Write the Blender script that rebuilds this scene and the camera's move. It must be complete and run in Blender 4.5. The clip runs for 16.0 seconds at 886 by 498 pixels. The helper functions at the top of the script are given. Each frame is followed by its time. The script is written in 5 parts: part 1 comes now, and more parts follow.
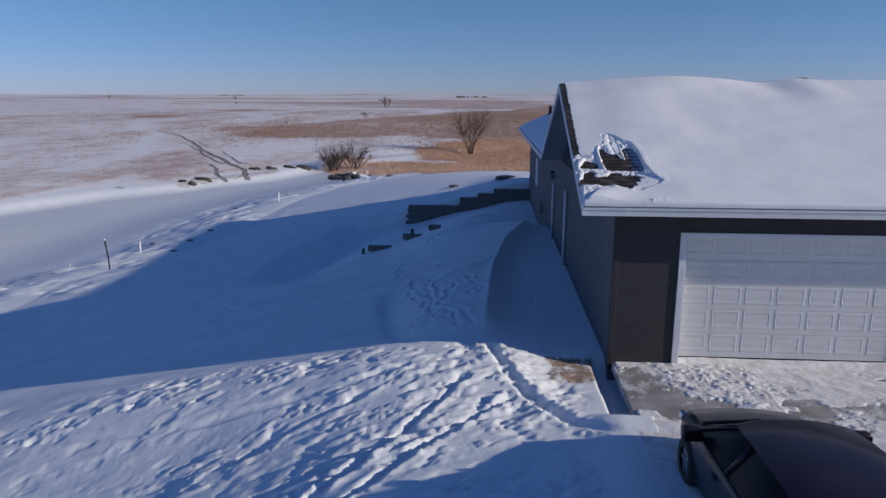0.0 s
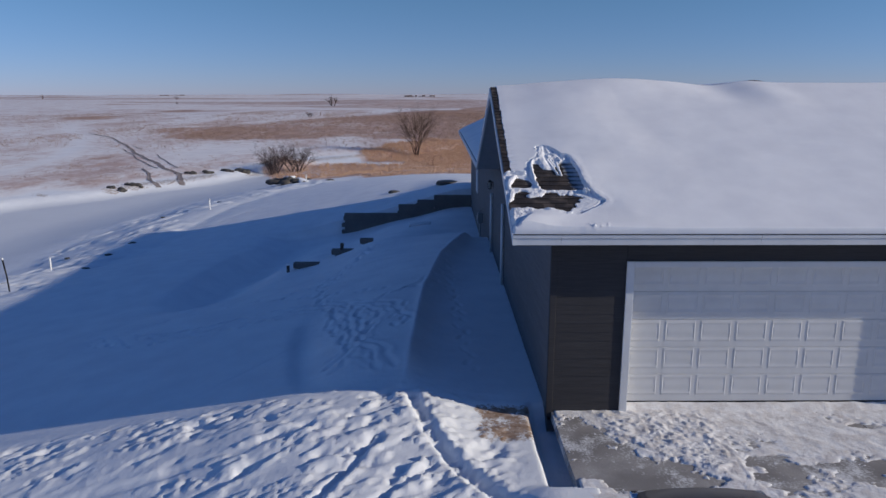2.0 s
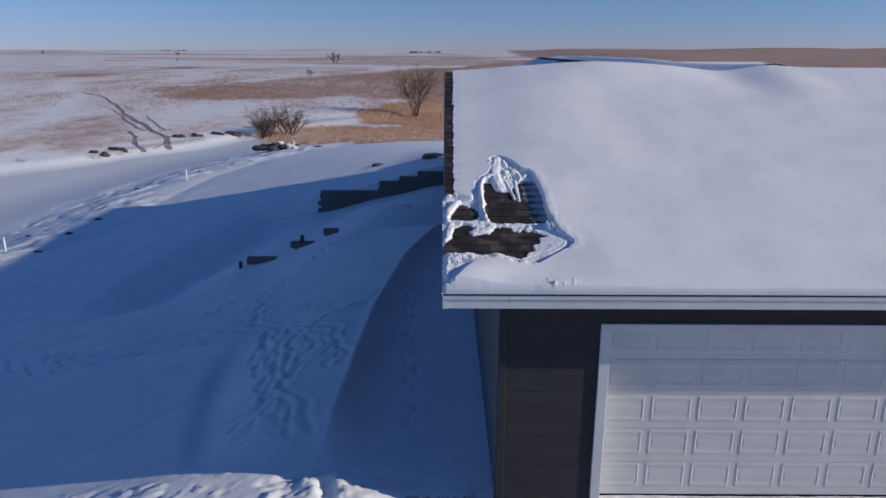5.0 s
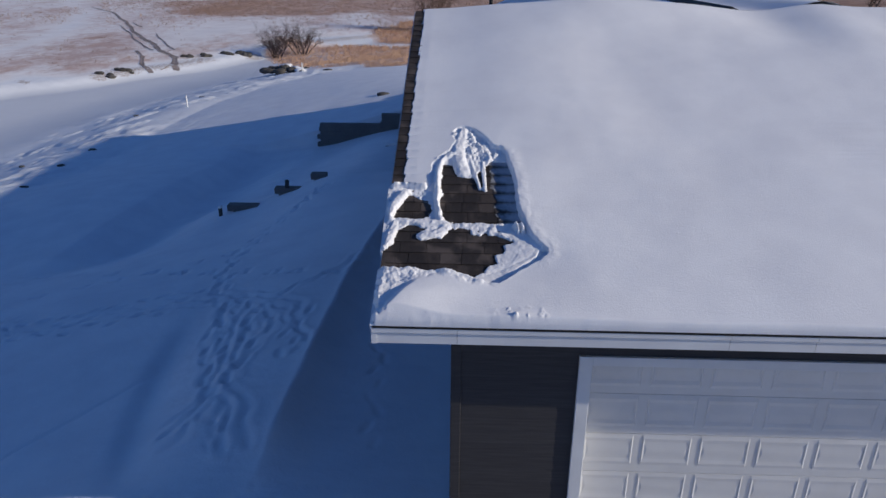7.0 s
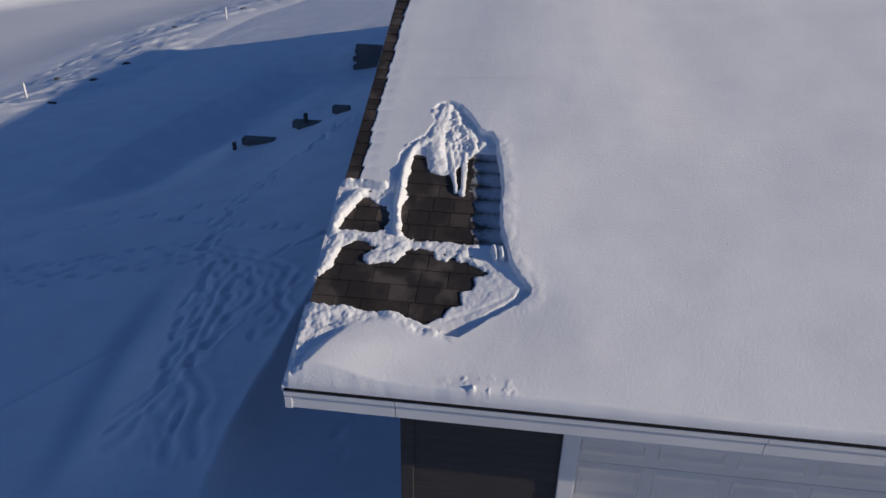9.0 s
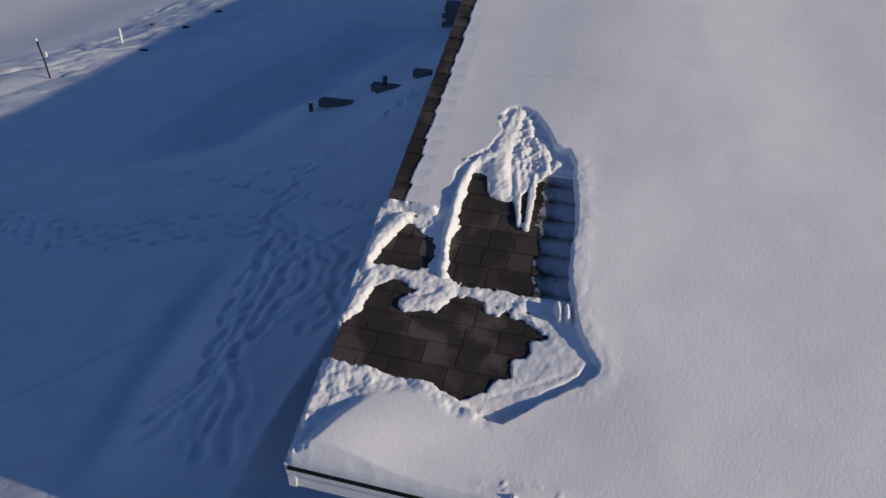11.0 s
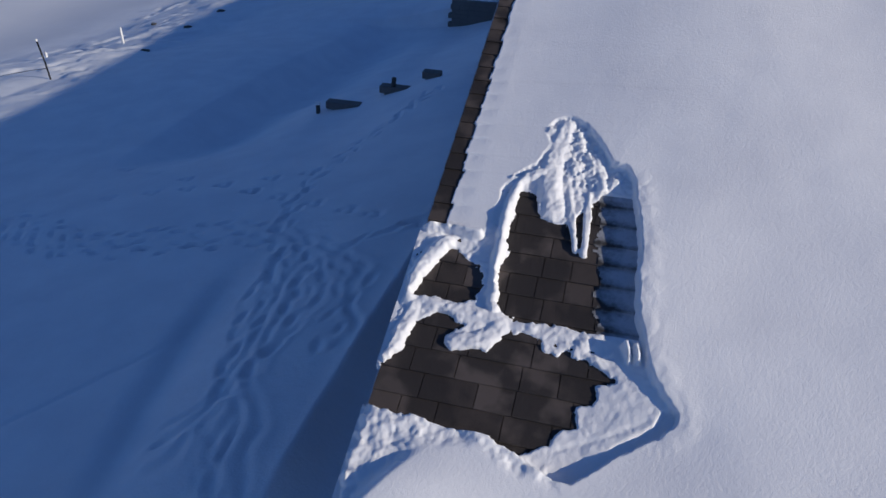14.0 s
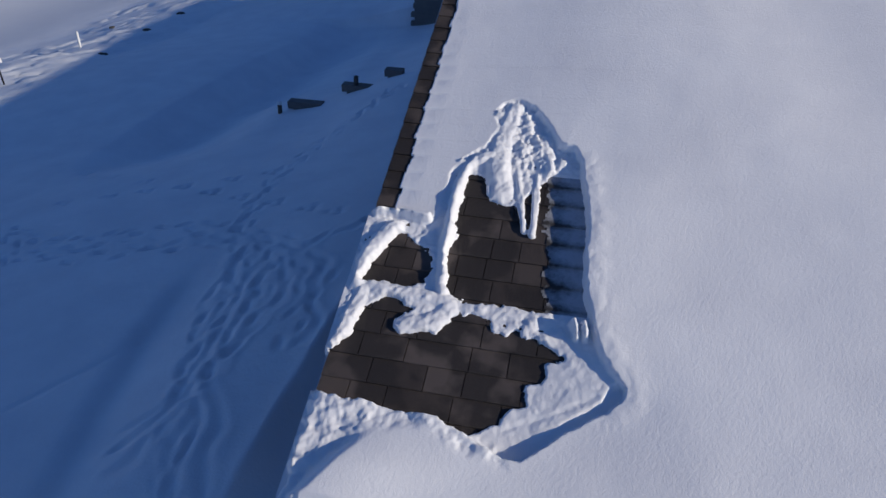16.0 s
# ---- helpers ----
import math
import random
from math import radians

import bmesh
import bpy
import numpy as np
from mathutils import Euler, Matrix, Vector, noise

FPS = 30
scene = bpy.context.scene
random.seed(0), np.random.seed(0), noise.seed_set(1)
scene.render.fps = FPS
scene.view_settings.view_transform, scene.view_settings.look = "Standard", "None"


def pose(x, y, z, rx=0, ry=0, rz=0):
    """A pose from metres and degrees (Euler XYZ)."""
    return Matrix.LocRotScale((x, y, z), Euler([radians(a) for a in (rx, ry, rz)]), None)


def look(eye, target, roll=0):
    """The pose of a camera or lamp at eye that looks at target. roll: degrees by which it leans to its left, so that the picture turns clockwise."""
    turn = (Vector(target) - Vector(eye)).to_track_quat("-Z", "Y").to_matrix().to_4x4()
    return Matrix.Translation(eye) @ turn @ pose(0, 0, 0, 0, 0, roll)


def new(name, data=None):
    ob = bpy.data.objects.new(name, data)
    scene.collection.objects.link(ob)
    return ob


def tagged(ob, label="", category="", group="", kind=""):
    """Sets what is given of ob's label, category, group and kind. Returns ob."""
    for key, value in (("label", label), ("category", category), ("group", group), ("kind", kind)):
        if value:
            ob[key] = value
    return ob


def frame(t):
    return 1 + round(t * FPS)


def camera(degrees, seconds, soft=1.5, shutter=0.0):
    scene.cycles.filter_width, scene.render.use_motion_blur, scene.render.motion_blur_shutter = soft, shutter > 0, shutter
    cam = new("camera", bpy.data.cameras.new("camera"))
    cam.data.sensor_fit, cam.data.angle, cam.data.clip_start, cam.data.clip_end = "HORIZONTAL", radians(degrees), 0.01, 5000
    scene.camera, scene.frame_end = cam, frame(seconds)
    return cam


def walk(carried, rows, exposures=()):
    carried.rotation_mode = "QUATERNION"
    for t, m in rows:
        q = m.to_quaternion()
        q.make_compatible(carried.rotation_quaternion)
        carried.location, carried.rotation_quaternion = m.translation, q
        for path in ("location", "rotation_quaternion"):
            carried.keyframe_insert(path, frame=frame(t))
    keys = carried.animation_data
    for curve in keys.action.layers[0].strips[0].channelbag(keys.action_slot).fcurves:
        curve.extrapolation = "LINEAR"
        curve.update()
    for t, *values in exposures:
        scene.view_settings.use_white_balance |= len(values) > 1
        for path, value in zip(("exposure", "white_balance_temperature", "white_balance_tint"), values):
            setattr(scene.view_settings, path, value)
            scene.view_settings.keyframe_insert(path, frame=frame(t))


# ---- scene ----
cam = camera(65.1, 16.0)
PATH = [
    (0, (0.123, 0.448, 5.27), (-0.008, 2.396, 4.837), 0.2),
    (0.5, (0.221, 0.98, 5.294), (0.149, 2.932, 4.862), 0.2),
    (1, (0.364, 1.532, 5.333), (0.34, 3.484, 4.899), 0.1),
    (1.5, (0.53, 2.097, 5.354), (0.537, 4.049, 4.92), -0.0),
    (2, (0.7, 2.657, 5.41), (0.71, 4.609, 4.975), -0.0),
    (2.5, (0.887, 3.235, 5.497), (0.899, 5.187, 5.06), -0.1),
    (3, (1.043, 3.701, 5.58), (1.053, 5.652, 5.14), -0.1),
    (5.5, (2.102, 6.353, 6.063), (2.093, 8.26, 5.461), 0.2),
    (6, (2.316, 6.845, 6.165), (2.303, 8.734, 5.506), 0.2),
    (6.5, (2.497, 7.357, 6.225), (2.471, 9.225, 5.513), 0.3),
    (7, (2.678, 7.919, 6.264), (2.614, 9.765, 5.499), 0.3),
    (7.5, (2.88, 8.432, 6.333), (2.786, 10.255, 5.515), 0.3),
    (8, (3.093, 8.964, 6.375), (2.968, 10.761, 5.504), 0.4),
    (8.2, (3.157, 9.167, 6.379), (3.019, 10.953, 5.49), 0.6),
    (10.3, (3.4, 10.662, 6.457), (3.073, 12.31, 5.372), 1.2),
    (10.5, (3.38, 10.775, 6.448), (3.029, 12.416, 5.361), 1.2),
    (11, (3.325, 11.023, 6.437), (2.913, 12.648, 5.346), 1.2),
    (11.5, (3.272, 11.247, 6.425), (2.839, 12.866, 5.332), 1.2),
    (12, (3.198, 11.358, 6.414), (2.763, 12.975, 5.32), 1.2),
    (12.5, (3.115, 11.406, 6.394), (2.677, 13.021, 5.299), 1.2),
    (13, (3.039, 11.431, 6.372), (2.601, 13.047, 5.278), 1.4),
    (13.5, (2.981, 11.439, 6.347), (2.554, 13.057, 5.252), 1.2),
    (14, (2.917, 11.429, 6.328), (2.505, 13.052, 5.234), 1.1),
    (14.5, (2.911, 11.47, 6.3), (2.518, 13.098, 5.207), 1.1),
    (15, (2.968, 11.48, 6.266), (2.615, 13.118, 5.174), 1.1),
    (15.5, (3.038, 11.457, 6.246), (2.699, 13.1, 5.156), 1.1),
    (16, (3.065, 11.432, 6.222), (2.731, 13.075, 5.133), 1.1),
]
# the clip's picture is warmer and a little darker as it swings over the roof
GRADE = [(0, 0, 6500, 10), (7.2, 0, 6500, 10), (8.0, -0.12, 6650, 10), (8.4, -0.14, 6800, 10), (10.3, -0.22, 7700, 10), (11, -0.19, 7400, 10), (11.5, -0.13, 7000, 10), (12, -0.09, 6750, 10), (12.6, -0.03, 6550, 10), (13.5, 0, 6500, 10), (16, -0.04, 6500, 10)]
walk(cam, [(t, look(eye, target, roll)) for t, eye, target, roll in PATH], GRADE)

# ---- world and sun ----
SUN_AZ, SUN_EL = math.radians(-10.4), math.radians(19.5)   # from +x towards -y; height over the horizon
sun_dir = Vector((math.cos(SUN_AZ) * math.cos(SUN_EL), math.sin(SUN_AZ) * math.cos(SUN_EL), math.sin(SUN_EL)))
world = bpy.data.worlds.new("winter_sky")
scene.world = world
world.use_nodes = True
wn = world.node_tree.nodes
wn.clear()
sky = wn.new("ShaderNodeTexSky")
sky.sky_type = "NISHITA"
sky.sun_disc = False
sky.sun_elevation = SUN_EL
sky.sun_rotation = math.pi / 2 - SUN_AZ
sky.altitude, sky.air_density, sky.dust_density, sky.ozone_density = 900, 0.75, 0.12, 4.0
bg = wn.new("ShaderNodeBackground")
bg.inputs["Strength"].default_value = 0.119
wout = wn.new("ShaderNodeOutputWorld")
tint = wn.new("ShaderNodeMix")
tint.data_type, tint.blend_type = "RGBA", "MULTIPLY"
tint.inputs[0].default_value = 1.0
# winter haze: dull and a little violet at the horizon, clear blue overhead
way_up = wn.new("ShaderNodeSeparateXYZ")
haze = wn.new("ShaderNodeValToRGB")
haze.color_ramp.elements[0].position, haze.color_ramp.elements[0].color = 0.0, (0.50, 0.48, 0.70, 1)
haze.color_ramp.elements[1].position, haze.color_ramp.elements[1].color = 0.45, (0.575, 0.755, 1.0, 1)
mid_sky = haze.color_ramp.elements.new(0.12)
mid_sky.color = (0.56, 0.635, 0.70, 1)
world.node_tree.links.new(wn.new("ShaderNodeTexCoord").outputs["Generated"], way_up.inputs[0])
world.node_tree.links.new(way_up.outputs["Z"], haze.inputs[0])
world.node_tree.links.new(haze.outputs[0], tint.inputs[7])
world.node_tree.links.new(sky.outputs[0], tint.inputs[6])
world.node_tree.links.new(tint.outputs[2], bg.inputs[0])
world.node_tree.links.new(bg.outputs[0], wout.inputs[0])
sun = new("sun", bpy.data.lights.new("sun", "SUN"))
sun.data.energy, sun.data.angle, sun.data.color = 3.35, radians(0.53), (1.03, 0.94, 0.80)
sun.matrix_world = look(sun_dir * 60, (0, 0, 0))


# ---- materials ----
class Mat:
    """A node material under construction: a principled shader and short ways to add nodes."""

    def __init__(self, name, color=(0.5, 0.5, 0.5), rough=0.7, metal=0.0, spec=0.5):
        self.m = bpy.data.materials.new(name)
        self.m.use_nodes = True
        self.t = self.m.node_tree
        self.b = self.t.nodes["Principled BSDF"]
        self.put(self.b, "Base Color", (*color, 1))
        self.put(self.b, "Roughness", rough)
        self.put(self.b, "Metallic", metal)
        self.put(self.b, "Specular IOR Level", spec)

    def put(self, node, key, value):
        if hasattr(value, "is_output"):
            self.t.links.new(value, node.inputs[key])
        else:
            node.inputs[key].default_value = value

    def node(self, kind, out=0, **ins):
        n = self.t.nodes.new(kind)
        for k, v in ins.items():
            self.put(n, k.replace("_", " "), v)
        return n.outputs[out]

    def place(self, scale=(1, 1, 1), local=False):
        c = self.t.nodes.new("ShaderNodeTexCoord") if local else self.t.nodes.new("ShaderNodeNewGeometry")
        src = c.outputs["Object"] if local else c.outputs["Position"]
        mp = self.t.nodes.new("ShaderNodeMapping")
        mp.inputs["Scale"].default_value = scale
        self.t.links.new(src, mp.inputs["Vector"])
        return mp.outputs[0]

    def noise(self, scale, detail=4.0, rough=0.55, vec=None, distort=0.0):
        n = self.t.nodes.new("ShaderNodeTexNoise")
        for k, v in (("Scale", scale), ("Detail", detail), ("Roughness", rough), ("Distortion", distort)):
            n.inputs[k].default_value = v
        self.t.links.new(vec if vec else self.place(), n.inputs["Vector"])
        return n.outputs["Fac"]

    def span(self, value, a, b, c=0.0, d=1.0):
        n = self.t.nodes.new("ShaderNodeMapRange")
        for i, v in enumerate((value, a, b, c, d)):
            self.put(n, i, v)
        return n.outputs[0]

    def math(self, op, a, b=0.0):
        n = self.t.nodes.new("ShaderNodeMath")
        n.operation = op
        self.put(n, 0, a)
        self.put(n, 1, b)
        return n.outputs[0]

    def mix(self, fac, a, b):
        n = self.t.nodes.new("ShaderNodeMix")
        n.data_type = "RGBA"
        self.put(n, 0, fac)
        self.put(n, 6, a if hasattr(a, "is_output") else (*a, 1))
        self.put(n, 7, b if hasattr(b, "is_output") else (*b, 1))
        return n.outputs[2]

    def attr(self, name):
        n = self.t.nodes.new("ShaderNodeAttribute")
        n.attribute_name = name
        return n.outputs["Fac"]

    def rand(self):
        return self.t.nodes.new("ShaderNodeObjectInfo").outputs["Random"]

    def bump(self, height, strength=0.3, distance=0.01):
        n = self.t.nodes.new("ShaderNodeBump")
        n.inputs["Strength"].default_value, n.inputs["Distance"].default_value = strength, distance
        self.t.links.new(height, n.inputs["Height"])
        self.t.links.new(n.outputs[0], self.b.inputs["Normal"])

    def color(self, socket):
        self.put(self.b, "Base Color", socket)


SNOW_A, SNOW_B = (0.80, 0.80, 0.82), (0.88, 0.88, 0.89)


def make_snow(name, grain=1.0, coarse=1.2):
    m = Mat(name, rough=0.65, spec=0.25)
    m.color(m.mix(m.span(m.noise(1.3, 5), 0.35, 0.65), SNOW_A, SNOW_B))
    fine = m.math("ADD", m.math("ADD", m.math("MULTIPLY", m.noise(45, 3), 0.5), m.math("MULTIPLY", m.noise(140, 2), 0.35)), m.math("MULTIPLY", m.noise(9, 4), coarse))
    m.bump(fine, 0.35 * grain, 0.014)
    return m.m


def make_ground():
    """Snow over prairie: dry grass where the sheet's own mask and noise let it through, and bare earth."""
    m = Mat("snowy_prairie", rough=0.75, spec=0.2)
    snow = m.mix(m.span(m.noise(0.9, 5), 0.35, 0.65), (0.76, 0.78, 0.82), (0.83, 0.85, 0.88))
    tan = m.mix(m.span(m.noise(0.06, 5), 0.35, 0.65), (0.42, 0.25, 0.165), (0.53, 0.35, 0.25))
    tan = m.mix(m.span(m.noise(0.5, 6, 0.7, m.place((1.0, 0.2, 1.0))), 0.42, 0.68), tan, (0.25, 0.15, 0.11))
    soil = m.mix(m.span(m.noise(9, 7), 0.35, 0.65), (0.24, 0.155, 0.105), (0.42, 0.32, 0.26))
    wind = m.place((1.0, 0.55, 1.0))
    blot = m.math("ADD", m.math("MULTIPLY", m.noise(0.13, 6, 0.75, wind), 0.5), m.math("MULTIPLY", m.noise(0.7, 6, 0.8, wind), 0.5))
    g = m.span(m.math("ADD", blot, m.math("SUBTRACT", m.attr("grass"), 0.5)), 0.41, 0.58)
    e = m.span(m.math("ADD", m.math("ADD", m.math("MULTIPLY", m.noise(5, 6, 0.7), 0.75), m.math("MULTIPLY", m.noise(22, 4, 0.6), 0.25)), m.math("SUBTRACT", m.attr("earth"), 0.5)), 0.45, 0.56)
    sparse = m.mix(0.72, tan, (0.64, 0.50, 0.48))
    tan = m.mix(m.span(m.attr("grass"), 0.45, 0.7), sparse, tan)
    ice = m.mix(m.span(m.noise(0.12, 4), 0.3, 0.7), (0.60, 0.63, 0.69), (0.66, 0.69, 0.74))
    dusty = m.mix(m.span(m.noise(0.25, 6, 0.7), 0.35, 0.65), (0.76, 0.72, 0.715), (0.88, 0.85, 0.84))
    snow = m.mix(m.span(m.attr("grass"), 0.25, 0.40), snow, dusty)
    c = m.mix(m.attr("ice"), snow, ice)
    c = m.mix(g, c, tan)
    c = m.mix(e, c, soil)
    m.color(c)
    fine = m.math("ADD", m.math("MULTIPLY", m.noise(40, 3), 0.5), m.math("MULTIPLY", m.noise(7, 5), 1.3))
    hummocks = m.math("MULTIPLY", m.noise(0.45, 6, 0.72), m.span(m.attr("grass"), 0.28, 0.40, 0.0, 9.0))
    m.bump(m.math("ADD", fine, hummocks), 0.35, 0.025)
    return m.m


def make_shingle():
    m = Mat("weathered_shingle", rough=0.9, spec=0.2)
    tone = m.mix(m.rand(), (0.044, 0.036, 0.034), (0.105, 0.086, 0.078))
    wet = m.span(m.noise(3.4, 3), 0.39, 0.50)
    tone = m.mix(m.math("MULTIPLY", wet, 0.88), tone, (0.024, 0.021, 0.020))
    tone = m.mix(m.span(m.noise(420, 2), 0.45, 0.75, 0, 0.4), tone, (0.12, 0.10, 0.095))
    m.color(tone)
    m.put(m.b, "Roughness", m.span(wet, 0, 1, 0.92, 0.6))
    m.bump(m.noise(300, 3), 0.5, 0.004)
    return m.m


def make_paint(name, a, b, rough=0.5, grain=(2, 2, 60), strength=0.06):
    m = Mat(name, rough=rough, spec=0.4)
    m.color(m.mix(m.span(m.noise(2.5, 5), 0.3, 0.7), a, b))
    m.bump(m.noise(12, 4, 0.6, m.place(grain)), strength, 0.004)
    return m.m


def make_board(name, a, b):
    m = Mat(name, rough=0.75, spec=0.3)
    base = m.mix(m.rand(), a, b)
    m.color(m.mix(m.span(m.noise(3, 6, 0.7, m.place((0.6, 0.6, 14))), 0.35, 0.7), base, tuple(v * 0.7 for v in a)))
    m.bump(m.noise(10, 5, 0.6, m.place((1, 1, 22))), 0.25, 0.004)
    return m.m


def make_concrete(name, a, b, wet=0.0, dusted=False):
    m = Mat(name, rough=0.85, spec=0.3)
    c = m.mix(m.span(m.noise(1.1, 7, 0.65), 0.35, 0.65), a, b)
    c = m.mix(m.span(m.noise(28, 4), 0.4, 0.7, 0, 0.35), c, tuple(v * 0.75 for v in a))
    w = m.span(m.noise(0.8, 4), 0.42, 0.58, 0, wet)
    c = m.mix(w, c, tuple(v * 0.55 for v in a))
    if dusted:
        flakes = m.math("ADD", m.math("MULTIPLY", m.noise(1.4, 8, 0.72, m.place((1.0, 0.7, 1.0))), 0.7), m.math("MULTIPLY", m.noise(24, 5, 0.7), 0.3))
        c = m.mix(m.span(flakes, 0.50, 0.58, 0, 0.85), c, (0.78, 0.78, 0.79))
    m.color(c)
    m.put(m.b, "Roughness", m.span(w, 0, 1, 0.85, 0.4))
    m.bump(m.noise(60, 5), 0.25, 0.004)
    return m.m


def make_bark(name, a, b):
    m = Mat(name, rough=0.9, spec=0.2)
    m.color(m.mix(m.span(m.noise(6, 5), 0.3, 0.7), a, b))
    return m.m


M_SNOW = make_snow("old_snow")
dirty = Mat("trampled_snow", rough=0.7, spec=0.25)
dirty.color(dirty.mix(dirty.span(dirty.noise(4, 7, 0.7), 0.36, 0.58), (0.62, 0.58, 0.56), (0.86, 0.85, 0.85)))
dirty.bump(dirty.noise(30, 5), 0.5, 0.02)
M_DIRTY = dirty.m
M_ROOFSNOW = make_snow("roof_snow", 0.85, 0.15)
M_GROUND = make_ground()
# snow dust greyed below white, the cut edge's shade put into its colour
frost_mat = Mat("shade_toned_frost", rough=0.75, spec=0.2)
speck = frost_mat.math("ADD", frost_mat.attr("cover"), frost_mat.math("MULTIPLY", frost_mat.math("SUBTRACT", frost_mat.noise(26, 6, 0.7), 0.5), 1.1))
frost_mat.color(frost_mat.mix(frost_mat.span(speck, 0.08, 0.95), (0.045, 0.042, 0.042), (0.48, 0.49, 0.52)))
frost_mat.bump(frost_mat.noise(120, 3), 0.4, 0.004)
M_FROST = frost_mat.m
M_SHINGLE = make_shingle()
M_WHITE = make_paint("white_trim_paint", (0.62, 0.63, 0.65), (0.70, 0.71, 0.72))
M_DOOR = make_paint("white_door_paint", (0.60, 0.60, 0.60), (0.66, 0.66, 0.66), 0.45, (30, 3, 3), 0.05)
M_SIDING = make_board("grey_siding", (0.125, 0.125, 0.135), (0.15, 0.15, 0.16))
M_DARK = make_board("charcoal_siding", (0.049, 0.047, 0.051), (0.058, 0.056, 0.060))
M_SOFFIT = make_paint("soffit_paint", (0.30, 0.30, 0.31), (0.36, 0.36, 0.37))
M_SLAB = make_concrete("driveway_concrete", (0.30, 0.28, 0.27), (0.40, 0.38, 0.365), 0.6, True)
M_BLOCK = make_concrete("retaining_block", (0.15, 0.135, 0.125), (0.20, 0.18, 0.165))
M_BARK = make_bark("bare_bark", (0.10, 0.065, 0.052), (0.16, 0.11, 0.085))
M_GRASS = make_bark("dry_grass", (0.52, 0.32, 0.205), (0.66, 0.45, 0.32))
M_TWIG = make_bark("shrub_twigs", (0.065, 0.048, 0.048), (0.11, 0.08, 0.078))
M_STUBBLE = make_bark("prairie_stubble", (0.30, 0.195, 0.15), (0.42, 0.30, 0.24))
M_BLACK = Mat("black_metal", (0.015, 0.015, 0.016), 0.4, 0.6).m
M_STONE = make_concrete("dark_stone", (0.06, 0.055, 0.05), (0.12, 0.11, 0.10))
M_STAKE = make_paint("white_plastic", (0.75, 0.75, 0.73), (0.8, 0.8, 0.78))
M_WOOD = make_board("grey_wood", (0.16, 0.13, 0.10), (0.22, 0.18, 0.14))
M_METER = make_paint("grey_enamel", (0.20, 0.21, 0.22), (0.26, 0.27, 0.28))
car_mat = Mat("black_car_paint", (0.010, 0.010, 0.012), 0.38, 0.0, 0.2)
car_mat.put(car_mat.b, "Coat Weight", 0.3)
car_mat.put(car_mat.b, "Coat Roughness", 0.10)
car_mat.color(car_mat.mix(car_mat.span(car_mat.noise(3, 6), 0.45, 0.7, 0, 0.5), (0.018, 0.012, 0.020), (0.034, 0.025, 0.033)))
M_CAR = car_mat.m
M_CARGLASS = Mat("tinted_glass", (0.014, 0.012, 0.014), 0.3, 0.0, 0.06).m
M_TYRE = Mat("tyre_rubber", (0.02, 0.02, 0.02), 0.85).m
M_RIM = Mat("alloy_rim", (0.45, 0.45, 0.46), 0.3, 0.9).m
M_CHROME = Mat("chrome", (0.7, 0.7, 0.72), 0.15, 1.0).m
M_LAMPGLASS = Mat("lantern_glass", (0.55, 0.55, 0.52), 0.1, 0.0, 0.5).m


# ---- building helpers ----
def mesh_object(name, verts, faces, material, parent=None, label="", smooth=False):
    me = bpy.data.meshes.new(name)
    me.from_pydata([tuple(map(float, v)) for v in verts], [], faces)
    me.update()
    if smooth:
        me.polygons.foreach_set("use_smooth", [True] * len(me.polygons))
    if material:
        me.materials.append(material)
    ob = new(name, me)
    if parent:
        ob.parent = parent
    if label:
        ob["label"] = label
    return ob


def part(name, bm, material, parent=None, label="", smooth=False):
    """Links a bmesh as one mesh object under a thing or part."""
    bmesh.ops.recalc_face_normals(bm, faces=bm.faces)
    me = bpy.data.meshes.new(name)
    bm.to_mesh(me)
    bm.free()
    if smooth:
        me.polygons.foreach_set("use_smooth", [True] * len(me.polygons))
    if material:
        me.materials.append(material)
    ob = new(name, me)
    if parent:
        ob.parent = parent
    if label:
        ob["label"] = label
    return ob


def empty(name, label, category, kind="", group="", at=(0, 0, 0)):
    ob = new(name)
    ob.location = at
    return tagged(ob, label, category, group, kind)


def box(bm, lo, hi, bevel=0.0):
    """A bevelled box between two corners."""
    lo, hi = Vector(lo), Vector(hi)
    got = bmesh.ops.create_cube(bm, size=1.0, matrix=Matrix.LocRotScale((lo + hi) / 2, None, hi - lo))
    if bevel:
        edges = list({e for v in got["verts"] for e in v.link_edges})
        bmesh.ops.bevel(bm, geom=edges, offset=bevel, segments=2, affect="EDGES", profile=0.5)


def boxed(name, lo, hi, material, parent=None, label="", bevel=0.006):
    bm = bmesh.new()
    box(bm, lo, hi, bevel)
    return part(name, bm, material, parent, label)


def prism(bm, outline, axis, a, b):
    """Extrudes a 2D outline along an axis from a to b. Outline coordinates are the other two axes in order."""
    def at(p, q):
        v = list(p)
        v.insert(axis, q)
        return v
    low = [bm.verts.new(at(p, a)) for p in outline]
    top = [bm.verts.new(at(p, b)) for p in outline]
    n = len(outline)
    bm.faces.new(low[::-1])
    bm.faces.new(top)
    for i in range(n):
        bm.faces.new((low[i], low[(i + 1) % n], top[(i + 1) % n], top[i]))


